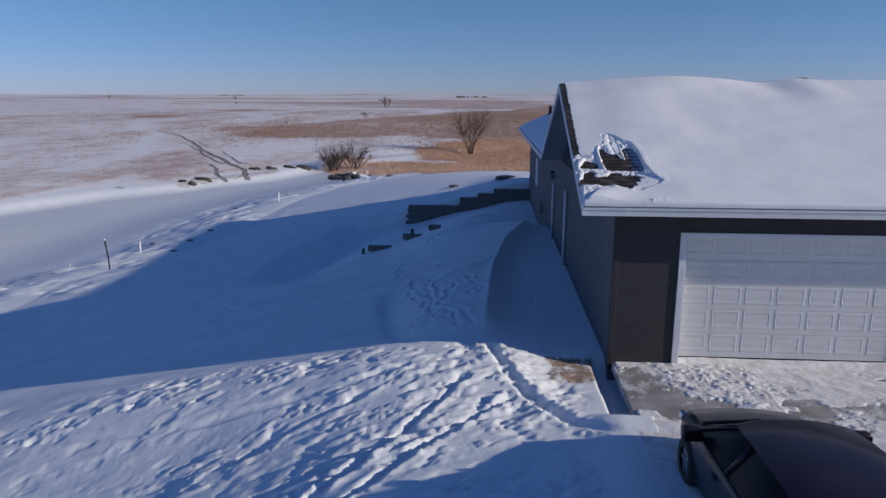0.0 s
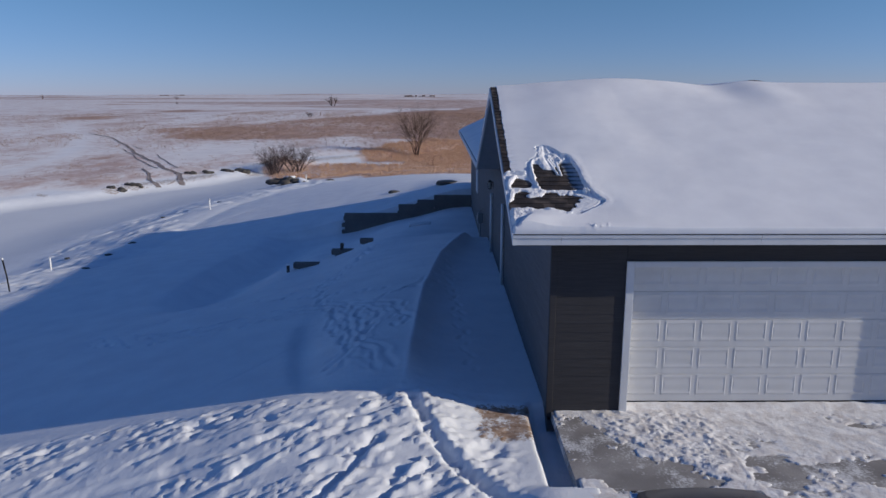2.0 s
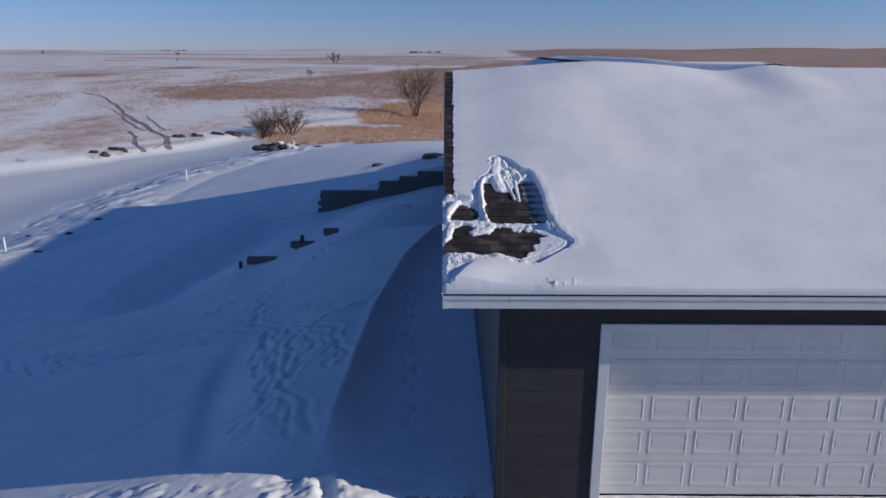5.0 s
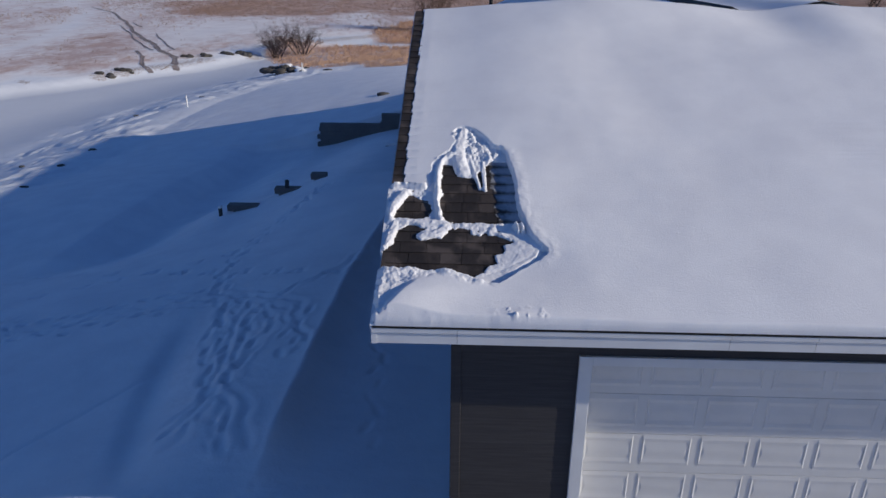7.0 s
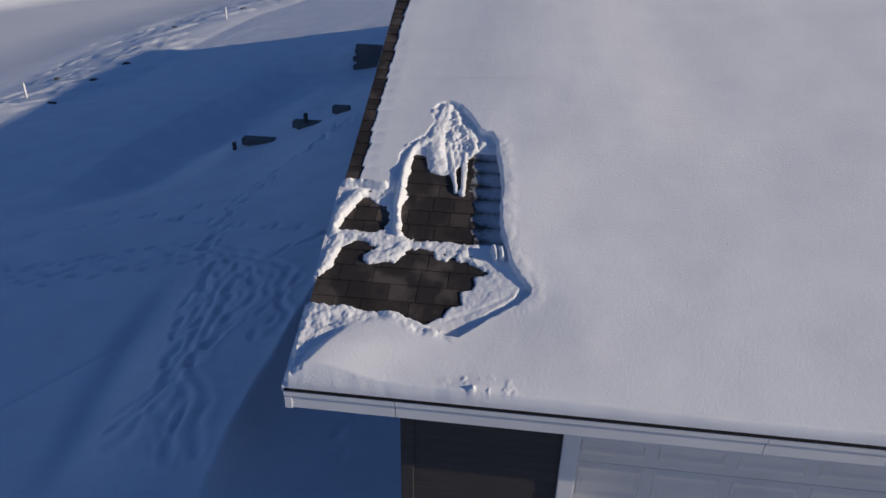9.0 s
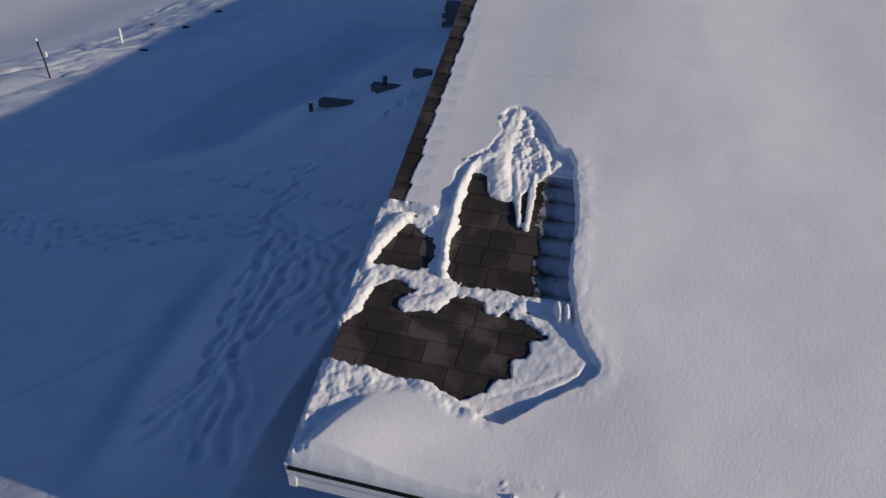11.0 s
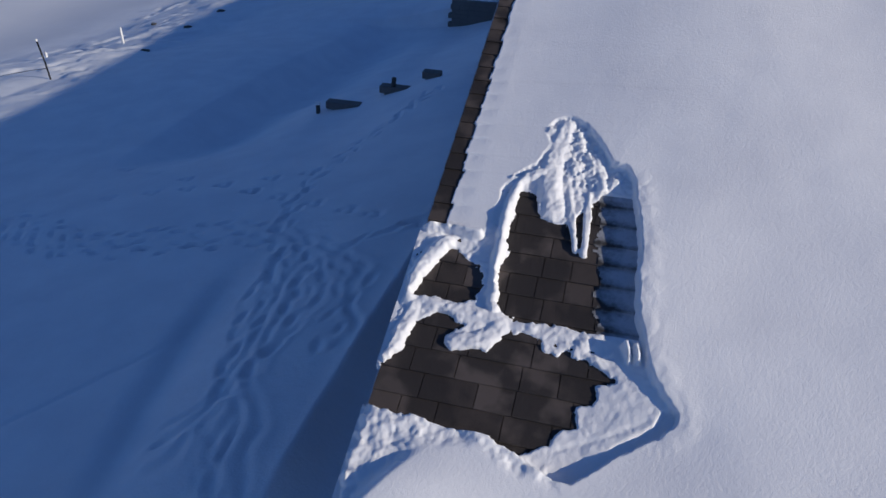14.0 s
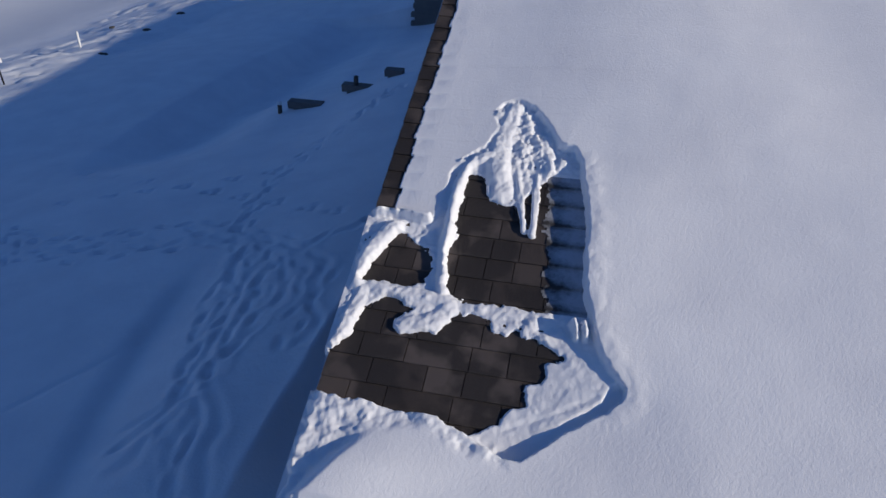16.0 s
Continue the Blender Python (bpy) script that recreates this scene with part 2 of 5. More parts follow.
def tube_verts(points, radii, sides=6):
    """Vertices and faces of a tapering tube along points."""
    verts, faces = [], []
    for i, p in enumerate(points):
        d = (points[min(i + 1, len(points) - 1)] - points[max(i - 1, 0)]).normalized()
        s = d.cross(Vector((0.31, 0.17, 0.93))).normalized()
        u = s.cross(d)
        for k in range(sides):
            a = 2 * math.pi * k / sides
            verts.append(p + (s * math.cos(a) + u * math.sin(a)) * radii[i])
    for i in range(len(points) - 1):
        for k in range(sides):
            a, b = i * sides + k, i * sides + (k + 1) % sides
            faces.append((a, b, b + sides, a + sides))
    faces.append(tuple(range(sides))[::-1])
    faces.append(tuple(range((len(points) - 1) * sides, len(points) * sides)))
    return verts, faces


def tube(name, points, radius, material, parent=None, label="", sides=8):
    pts = [Vector(p) for p in points]
    v, f = tube_verts(pts, [radius] * len(pts), sides)
    return mesh_object(name, v, f, material, parent, label, True)


# ---- smooth noise on arrays ----
def hashed(i, j, seed):
    n = (i * 374761393 + j * 668265263 + seed * 974634721) & 0x7FFFFFFF
    n = ((n ^ (n >> 13)) * 1274126177) & 0x7FFFFFFF
    return ((n ^ (n >> 16)) & 0xFFFF) / 65535.0


def vnoise(x, y, seed=0):
    xi, yi = np.floor(x).astype(np.int64), np.floor(y).astype(np.int64)
    fx, fy = x - xi, y - yi
    fx, fy = fx * fx * fx * (fx * (fx * 6 - 15) + 10), fy * fy * fy * (fy * (fy * 6 - 15) + 10)
    a, b = hashed(xi, yi, seed), hashed(xi + 1, yi, seed)
    c, d = hashed(xi, yi + 1, seed), hashed(xi + 1, yi + 1, seed)
    return (a + (b - a) * fx) * (1 - fy) + (c + (d - c) * fx) * fy - 0.5


def fbm(x, y, scale, octaves=4, seed=0, gain=0.5):
    """Noise in about -0.5 .. 0.5 with features of the given size in metres."""
    out, amp, f = 0.0, 1.0, 1.0 / scale
    for k in range(octaves):
        c, s = math.cos(0.6 * k), math.sin(0.6 * k)
        out = out + amp * vnoise((c * x - s * y) * f, (s * x + c * y) * f, seed + k)
        amp *= gain
        f *= 2.03
    return out


def smooth(v, a, b):
    t = np.clip((v - a) / (b - a), 0, 1)
    return t * t * (3 - 2 * t)


def line_distance(x, y, pts):
    """Distance to a polyline, the side (positive to its right) and the share of the way along it."""
    best, side, along = np.full(x.shape, 1e9), np.zeros(x.shape), np.zeros(x.shape)
    total = sum(math.dist(a, b) for a, b in zip(pts, pts[1:]))
    run = 0.0
    for (ax, ay), (bx, by) in zip(pts, pts[1:]):
        dx, dy = bx - ax, by - ay
        ln = math.hypot(dx, dy)
        t = np.clip(((x - ax) * dx + (y - ay) * dy) / ln ** 2, 0, 1)
        d = np.hypot(x - ax - t * dx, y - ay - t * dy)
        near = d < best
        best = np.where(near, d, best)
        side = np.where(near, np.sign((x - ax) * dy - (y - ay) * dx), side)
        along = np.where(near, (run + t * ln) / total, along)
        run += ln
    return best, side, along


def inside_distance(x, y, pts):
    """Signed distance to a closed outline, positive inside."""
    d, _, _ = line_distance(x, y, list(pts) + [pts[0]])
    odd = np.zeros(x.shape, bool)
    for (ax, ay), (bx, by) in zip(pts, list(pts[1:]) + [pts[0]]):
        cross = (ay > y) != (by > y)
        at = ax + (y - ay) * (bx - ax) / ((by - ay) if by != ay else 1e-9)
        odd ^= cross & (x < at)
    return np.where(odd, d, -d)


def spread(lo, hi, step, left, right, grow_l=1.055, grow_r=1.055):
    """Grid lines: even between lo and hi, then ever wider out to left and right."""
    mid = list(np.arange(lo, hi + step / 2, step))
    a, s = [lo], step
    while a[-1] > left:
        s *= grow_l
        a.append(a[-1] - s)
    b, s = [mid[-1]], step
    while b[-1] < right:
        s *= grow_r
        b.append(b[-1] + s)
    return np.array(a[:0:-1] + mid + b[1:])


def sheet(name, X, Y, Z, material, keep=None, label="", attrs=None):
    """A mesh over a grid of points; keep marks the vertices whose faces stay."""
    ny, nx = X.shape
    idx = np.arange(nx * ny).reshape(ny, nx)
    q = np.stack([idx[:-1, :-1], idx[:-1, 1:], idx[1:, 1:], idx[1:, :-1]], -1).reshape(-1, 4)
    co = np.stack([X, Y, Z], -1).reshape(-1, 3)
    if keep is not None:
        q = q[keep.reshape(-1)[q].any(1)]
        used = np.unique(q)
        back = np.full(nx * ny, -1)
        back[used] = np.arange(len(used))
        q, co = back[q], co[used]
    else:
        used = None
    me = bpy.data.meshes.new(name)
    me.vertices.add(len(co))
    me.vertices.foreach_set("co", co.astype(np.float32).ravel())
    me.loops.add(q.size)
    me.loops.foreach_set("vertex_index", q.astype(np.int32).ravel())
    me.polygons.add(len(q))
    me.polygons.foreach_set("loop_start", np.arange(0, q.size, 4, dtype=np.int32))
    me.polygons.foreach_set("loop_total", np.full(len(q), 4, dtype=np.int32))
    me.polygons.foreach_set("use_smooth", np.ones(len(q), bool))
    me.update(calc_edges=True)
    for key, val in (attrs or {}).items():
        flat = np.asarray(val, np.float32).ravel()
        at = me.attributes.new(key, "FLOAT", "POINT")
        at.data.foreach_set("value", flat if used is None else flat[used])
    me.materials.append(material)
    ob = new(name, me)
    if label:
        ob["label"] = label
    return ob


# ---- the ground ----
WALL_X, FRONT_Y = 2.56, 13.85
CREST = [(0.05, 14.9), (0.15, 17.9), (0.25, 20.6), (0.72, 24.8), (1.6, 28.6)]
RUTS = [
    ([(0.2, 14.3), (0.55, 13.05), (1.03, 12.05), (1.6, 11.3), (2.2, 10.9)], 0.12, 0.10),
    ([(-3.4, 8.3), (-2.38, 9.71), (-1.76, 10.56), (-0.88, 11.89), (-0.3, 12.9)], 0.075, 0.085),
    ([(-2.6, 8.3), (-1.26, 10.22), (-0.44, 11.25), (0.6, 12.2)], 0.075, 0.075),
    ([(-5.5, 8.6), (-3.0, 10.2), (-1.2, 11.2), (0.9, 11.7)], 0.08, 0.03),
    ([(-9.0, 12.6), (-5.5, 12.4), (-2.5, 12.9), (-0.8, 13.7)], 0.09, 0.03),
    ([(-7.5, 10.4), (-4.5, 11.2), (-2.0, 12.6)], 0.08, 0.03),
]
TRAILS = [
    ([(-2.5, 20.9), (-4.0, 20.75), (-5.1, 20.6), (-6.35, 20.4), (-7.5, 20.8), (-9.5, 21.6)], 3, 0.22),
    ([(-2.5, 20.9), (-2.85, 22.7), (-2.7, 24.7), (-2.25, 26.5), (-1.7, 28.6)], 2, 0.10),
    ([(-2.4, 20.8), (-1.37, 20.3), (-0.55, 19.7), (-0.2, 18.6), (-0.05, 17.7)], 2, 0.14),
    ([(-2.2, 20.3), (-1.65, 18.1), (-1.3, 17.0), (-1.05, 16.3), (-0.6, 15.4)], 1, 0.08),
    ([(-2.0, 20.2), (-1.5, 18.1), (-1.15, 16.9), (-0.8, 16.2), (-0.5, 15.3)], 1, 0.08),
    ([(-1.5, 20.1), (-1.15, 18.5), (-0.98, 17.1), (-1.4, 16.4), (-1.7, 15.9)], 1, 0.10),
    ([(-1.2, 19.8), (-0.8, 18.4), (-0.9, 17.3)], 1, 0.10),
    ([(-1.0, 20.3), (0.3, 21.2), (0.9, 23.0)], 1, 0.10),
    ([(0.9, 26.5), (1.1, 22.0), (1.25, 18.5), (1.4, 15.6)], 1, 0.15),
]


def ground_height(x, y):
    """Lawn falling from the house to a frozen pond, the prairie beyond it, and drifts by the house."""
    edge = -0.5 + 2.6 * smooth(y, 30, 42)
    dx, dy = np.maximum(edge - x, 0), np.maximum(y - 46.0, 0) * 0.5
    d = np.hypot(dx, dy)
    z = -0.19 * np.where(d < 2, d * d / 4, d - 1) - 0.05
    z = np.where(d < 19, z, -3.47 + (-6.6 + 3.47) * (0.35 * smooth(d, 18.2, 30) + 0.65 * smooth(d, 20, 40)))
    # far bank and prairie
    e = -(x + 50.2) * 0.864 + (y - 68) * 0.503 + 5 * fbm(x, y, 30, 3, 7)
    far = -6.6 + 0.75 * smooth(e, -1.5, 1.5) + 0.45 * smooth(e, 0, 9) + 4.2 * (1 - np.exp(-np.maximum(e, 0) / 170))
    z = np.where(e > -2, np.maximum(z, far), z)
    r = np.hypot(x, y)
    z = z + smooth(r, 110, 500) * 2.4 * fbm(x, y, 160, 4, 21) * smooth(np.abs(e), 0, 60)
    z = z + smooth(r, 500, 3000) * (-3 + 14 * smooth(x / np.maximum(r, 1), -0.1, 0.6)) + smooth(r, 700, 2500) * 22 * fbm(x, y, 900, 3, 33)
    # rising ground east of the house
    z = z + (4 + 3 * fbm(x, y, 120, 3, 5)) * smooth(x - 0.10 * y, 15, 130) * smooth(y, 40, 260)
    # the sunken court between the two retaining walls
    z = z - 0.40 * smooth(y, 36, 43) * smooth(-x, -2.6, 1.5) * smooth(-y, -60, -46)
    court = smooth(x, -12, -4) * smooth(y, 28.8, 33.5) * smooth(-y, -43.42, -43.24)
    z = z - court * (0.75 + 0.25 * smooth(x, -4, 2.5))
    z = z - 0.45 * smooth(-x, 1.0, 4.4) * smooth(y, 21, 27.5) * smooth(-y, -48, -40) * smooth(x, -16, -8)
    lee = smooth(-x, 4.8, 8.0) * smooth(x, -9.7, -8.2) * smooth(y, 23.5, 29) * smooth(-y, -46, -38)
    z = z - 0.75 * lee
    # drift whose crest runs along the house
    c, s, _ = line_distance(x, y, CREST)
    ends = smooth(y, 14.2, 16.0) * smooth(-y, -33, -26)
    z = z + ends * np.where(s > 0, 0.44 * np.exp(-(c / 0.36) ** 1.25), 0.38 * np.exp(-(c / 1.6) ** 2) + 0.06 * np.exp(-c / 0.16))
    hol, hs, _ = line_distance(x, y, [(-1.75, 14.8), (-2.25, 16.6), (-2.55, 18.2), (-2.6, 19.8)])
    z = z - 0.12 * ends * np.where(hs > 0, np.exp(-(hol / 0.5) ** 2), np.exp(-(hol / 0.25) ** 2)) * smooth(-y, -20.5, -18)
    # berm along the front of the lawn
    berm = smooth(y, 11.5, 14.0) * smooth(-y, -15.6, -14.3) * smooth(x, -14, -6) * smooth(-x, -1.9, -0.2)
    z = z + 0.16 * berm
    z = z - 0.09 * smooth(-y, -13.6, -10.5) * np.clip(1.4 - x, 0, 7) * smooth(y, -8, -2)
    return z


def ground_detail(x, y, z):
    d = np.hypot(np.maximum(-0.5 - x, 0), np.maximum(y - 46.0, 0) * 0.5)
    near = smooth(-np.hypot(x, y - 20), -60, -25)
    z = z + 0.05 * fbm(x, y, 5.0, 3, 11) * near
    z = z + 0.022 * fbm(x * 0.5, y * 1.6, 0.8, 3, 13) * near
    # trodden, lumpy snow in front
    lit = (1 - 0.25 * smooth(x, 0.7, 1.6)) * smooth(-y, -14.9, -14.2) * smooth(x, -16, -9) * smooth(-x, -2.2, -1.6) * smooth(y, 4.5, 6.5)
    p, q = 0.91 * x + 0.41 * y, 0.91 * y - 0.41 * x
    busy = smooth(fbm(p * 0.28, q, 1.1, 3, 23) + 0.10 * smooth(y, 11.5, 14) + 0.08 * smooth(x, -4, 0), -0.02, 0.20)
    plates = smooth(fbm(p * 0.42, q, 0.17, 4, 19, 0.62), 0.06, 0.30)
    pits = np.maximum(fbm(p * 0.6, q, 0.30, 3, 17, 0.55) - 0.16, 0)
    z = z + lit * (0.030 * fbm(x, y, 1.6, 2, 25) + 0.010 * fbm(p * 0.6, q, 0.35, 3, 27) + (0.005 + 0.030 * busy) * plates + 0.016 * busy * np.maximum(fbm(p * 0.55, q, 0.09, 3, 159, 0.6) - 0.05, 0) - (0.06 + 0.10 * busy) * pits)
    for pts, w, dep in RUTS:
        c, s, _ = line_distance(x, y, pts)
        c = np.maximum(c + 0.05 * fbm(x, y, 0.5, 3, 29), 0)
        crumbs = 0.55 + 0.9 * smooth(fbm(p * 0.6, q, 0.22, 4, 31, 0.65), -0.1, 0.25)
        z = z - dep * np.exp(-(c / w) ** 4) + 0.30 * dep * np.exp(-((c - 2.0 * w) / (0.9 * w)) ** 2) * (crumbs - 0.45) + 0.10 * np.maximum(fbm(p * 0.6, q, 0.13, 4, 157, 0.62) - 0.04, 0) * smooth(-c, -4.5 * w, -1.2 * w) * (dep > 0.05)
    # wind ribs along the shore
    ribs = (0.25 + 0.75 * smooth(d, 15.5, 18.5)) * smooth(d, 12, 15) * smooth(-d, -31, -25)
    r1 = fbm(x * 0.20 + 0.05 * y, y * 0.46 - 0.06 * x, 0.8, 4, 37, 0.60)
    z = z + ribs * (0.11 * smooth(r1, 0.05, 0.10) * (0.5 + 2 * np.maximum(r1, 0)) + 0.03 * fbm(x * 0.6, y * 0.5, 0.6, 3, 39))
    # thin snow and bare earth next to the driveway
    strip = smooth(x, 2.22, 2.38) * smooth(y, 11.3, 11.9) * smooth(-y, -14.4, -13.9)
    z = z - 0.34 * strip
    bare = smooth(x, 0.8, 1.5) * smooth(-x, -2.6, -2.4) * smooth(y, 12.2, 12.9) * smooth(-y, -14.3, -13.9)
    z = z - 0.06 * bare
    # under the driveway and the house
    under = smooth(x, 2.58, 2.66) * smooth(-y, -13.9, -13.86) * smooth(y, 11.2, 11.5)
    z = np.where(under > 0.5, np.minimum(z, -0.2), z)
    lip = smooth(-y, -11.7, -11.3) * smooth(x, 1.5, 2.4) * (x < 2.95) * (y > -12)
    z = z + (0.07 - z) * lip
    z = np.where((x > 2.66) & (y <= 11.4) & (y > -12), np.minimum(z, -0.12 + 0.30 * (1 - smooth(x, 2.62, 3.3))), z)
    z = np.where((x > 2.8) & (x < 40) & (y > 13.9) & (y < 44.5), np.minimum(z, -0.6), z)
    return z


gx = spread(-9.6, 3.1, 0.042, -9.6, 4600, 1.03, 1.11)
outer = spread(-27.0, -9.6, 0.13, -4600, -9.6, 1.045, 1.045)
gx = np.concatenate([outer[outer < -9.65], gx])
gy = spread(5.0, 15.2, 0.042, -400, 15.2, 1.12, 1.055)
gy = np.concatenate([gy[gy < 15.2], spread(15.2, 31.0, 0.058, 15.2, 31.0, 1.12, 1.055)])
gy = np.concatenate([gy[gy < 30.97], spread(31.0, 46.0, 0.115, 31.0, 46.0, 1.2, 1.036)])
gy = np.concatenate([gy[gy < 45.97], spread(46.0, 84.0, 0.24, 46.0, 4700, 1.2, 1.04)])
GX, GY = np.meshgrid(gx, gy)
GZ = ground_detail(GX, GY, ground_height(GX, GY))
# footprints
rng = random.Random(4)
for pts, lanes, wide in TRAILS:
    for lane in range(lanes):
        off = (lane - (lanes - 1) / 2) * wide * 1.6 + rng.uniform(-0.05, 0.05)
        for (ax, ay), (bx, by) in zip(pts, pts[1:]):
            ln = math.dist((ax, ay), (bx, by))
            ux, uy = (bx - ax) / ln, (by - ay) / ln
            s = rng.uniform(0, 0.2)
            k = 0
            while s < ln:
                deep = rng.uniform(0.014, 0.042) * (1.7 if lanes == 3 else 1.0)
                long, broad = rng.uniform(0.12, 0.19), rng.uniform(0.05, 0.08)
                skew = rng.uniform(-0.5, 0.5)
                q = off + (0.09 if k % 2 else -0.09) + rng.uniform(-0.05, 0.05)
                px, py = ax + ux * s - uy * q, ay + uy * s + ux * q
                i0, i1 = np.searchsorted(gx, (px - 0.5, px + 0.5))
                j0, j1 = np.searchsorted(gy, (py - 0.5, py + 0.5))
                X, Y = GX[j0:j1, i0:i1] - px, GY[j0:j1, i0:i1] - py
                a, b = X * ux + Y * uy, -X * uy + Y * ux
                r2 = (a / long) ** 2 + ((b + skew * a) / broad) ** 2
                GZ[j0:j1, i0:i1] += -deep * np.exp(-r2 ** 1.4) + 0.006 * np.exp(-((np.sqrt(r2) - 1.5) / 0.4) ** 2)
                s += rng.uniform(0.26, 0.46)
                k += 1
# dragged, braided grooves where the steps run together
i0, i1 = np.searchsorted(gx, (-3.6, 1.0))
j0, j1 = np.searchsorted(gy, (14.8, 22.0))
LX, LY = GX[j0:j1, i0:i1], GY[j0:j1, i0:i1]
for k, pts in enumerate([t[0] for t in TRAILS[1:8]] + [[(-2.1, 20.2), (-1.9, 18.4), (-1.2, 16.6), (-1.3, 15.6)], [(-1.6, 19.9), (-1.3, 17.6), (-0.5, 16.2), (-0.3, 15.4)]]):
    c, _, _ = line_distance(LX + 0.35 * fbm(LX, LY, 0.9, 2, 141 + k), LY, pts)
    GZ[j0:j1, i0:i1] += -0.026 * np.exp(-(c / 0.055) ** 2) * (0.6 + fbm(LX, LY, 0.5, 2, 161 + k)) + 0.012 * np.exp(-((c - 0.13) / 0.05) ** 2)
c, _, _ = line_distance(GX, GY, [(-2.6, 17.9), (-3.1, 17.2), (-3.55, 16.65), (-4.4, 15.6)])
GZ -= 0.02 * np.exp(-(c / 0.05) ** 2)
# hopping prints of a hare: three small pits a bound
for ax, ay, bx, by in ((-9.9, 25.2, -4.0, 22.7), (-4.0, 22.7, 0.0, 21.0), (-7.6, 22.6, -3.2, 23.6)):
    for k in range(6):
        s = (k + rng.uniform(-0.15, 0.15)) / 5
        for ox, oy in ((-0.13, 0.0), (0.10, 0.09), (0.12, -0.08)):
            px, py = ax + (bx - ax) * s + ox, ay + (by - ay) * s + oy
            i0, i1 = np.searchsorted(gx, (px - 0.3, px + 0.3))
            j0, j1 = np.searchsorted(gy, (py - 0.3, py + 0.3))
            r2 = ((GX[j0:j1, i0:i1] - px) / 0.09) ** 2 + ((GY[j0:j1, i0:i1] - py) / 0.06) ** 2
            GZ[j0:j1, i0:i1] -= 0.055 * np.exp(-r2)
d_house = np.hypot(np.maximum(-0.5 - GX, 0), np.maximum(GY - 46.0, 0) * 0.5)
e_bank = -(GX + 50.2) * 0.864 + (GY - 68) * 0.503 + 5 * fbm(GX, GY, 30, 3, 7)
reach = np.hypot(GX, GY)
wander = fbm(GX, GY, 45, 4, 41)
fine_w = fbm(GX, GY, 8, 3, 45)
streaky = fbm(GX, GY * 0.3, 14, 4, 47)
PRAIRIE = [(-88, 196), (-63, 157), (-45, 139), (-37, 152), (-20, 168), (-8, 160), (60, 170), (220, 240), (220, 900), (31, 560), (-6, 420), (-30, 334), (-45, 290), (-55, 262), (-76, 213)]
REEDS = [(-19, 134), (-14, 128), (-10, 124), (5, 121), (60, 120), (60, 172), (-2, 170), (-12, 158), (-15, 146)]
shore_grass = smooth(GY + 0.3 * GX - 71.5 + 4 * fine_w, -1, 3) * smooth(GX + 12 + 0.42 * (GY - 76) + 8 * fine_w, -2, 3) * smooth(125 - GY + 3 * fine_w, -3, 3)
brown = 0.56 * shore_grass
out = inside_distance(GX, GY, PRAIRIE) + 9 * wander + 4 * fine_w
brown = np.maximum(brown, smooth(out, -9, 14) * (0.61 + 0.13 * streaky + 0.05 * smooth(GX + 0.12 * GY, -10, 40)))
brown = np.maximum(brown, 0.60 * smooth(inside_distance(GX, GY, REEDS) + 4 * fine_w, -2, 4))
brown = np.maximum(brown, 0.64 * smooth(GX - 0.06 * GY, 20, 60) * smooth(d_house, 24, 34))
sparse = smooth(e_bank + 2 * fine_w, -1, 5) * (0.465 + 0.10 * streaky + 0.06 * wander)
streak = smooth(fbm(GX * 0.35, GY, 120, 4, 51), 0.10, 0.24)
sparse = np.where(reach > 420, 0.44 + 0.12 * streak, sparse)
c, _, _ = line_distance(GX, GY, [(-58, 92), (-60, 108), (-63, 122), (-78, 158), (-94, 184), (-112, 215)])
sparse = sparse - 0.12 * np.exp(-(c / 2.0) ** 2)
for px, py, rx, ry, k in ((-126, 262, 11, 22, 0.62), (-135, 372, 10, 24, 0.64), (-240, 548, 22, 24, 0.58), (-150, 310, 9, 9, 0.55), (-96, 258, 10, 8, 0.56), (-70, 232, 9, 7, 0.52), (-55, 118, 3, 5, 0.56), (-26, 340, 6, 10, 0.5), (12, 700, 34, 50, 0.6), (-134, 325, 9, 12, 0.56), (-88, 279, 8, 5, 0.52), (-133, 520, 16, 14, 0.54), (-53, 95, 2.2, 2.5, 0.5), (-54, 105, 3, 4, 0.54), (-46, 93, 2, 3, 0.52)):
    sparse = np.maximum(sparse, k * smooth(-np.hypot((GX - px - 0.45 * (py - GY) * (px / py) * -1) / rx, (GY - py) / ry) + 0.5 * wander + 0.5 * fine_w, -1.15, -0.7))
grass = np.clip(np.maximum(brown, sparse), 0, 1) * np.maximum(smooth(d_house, 25, 33), shore_grass > 0.02)
earth = 0.55 * smooth(GX, 1.0, 1.5) * smooth(-GX, -2.42, -2.28) * smooth(GY, 12.3, 13.3) * smooth(-GY, -14.5, -14.1)
bank = np.exp(-((e_bank - 1.5) / 2.5) ** 2) * smooth(fbm(GX, GY, 7, 3, 53), 0.05, 0.2)
earth = np.maximum(earth, 0.50 * bank * (reach > 60))
for px, py, r in ((-38.9, 86.7, 1.1), (-37.6, 90.0, 1.5), (-34.6, 101.5, 1.2), (-33.2, 103.3, 1.1), (-30.3, 105.9, 1.2), (-27.8, 107.3, 1.7)):
    earth = np.maximum(earth, 0.50 * smooth(-np.hypot((GX - px) / r, (GY - py) / (1.5 * r)) + 0.6 * fine_w, -1.2, -0.6))
ice = smooth(inside_distance(GX, GY, [(-25, 121), (-9, 127), (-8, 136), (-17, 132), (-26, 126)]) + 2 * fine_w, -1, 1.5)
pond = smooth(d_house + 3 * fbm(GX * 0.4, GY, 7, 3, 57), 27, 31) * smooth(-e_bank, -0.3, 0.8) * smooth(GX, -140, -90) * smooth(-GY, -110, -104) * (GX < -12)
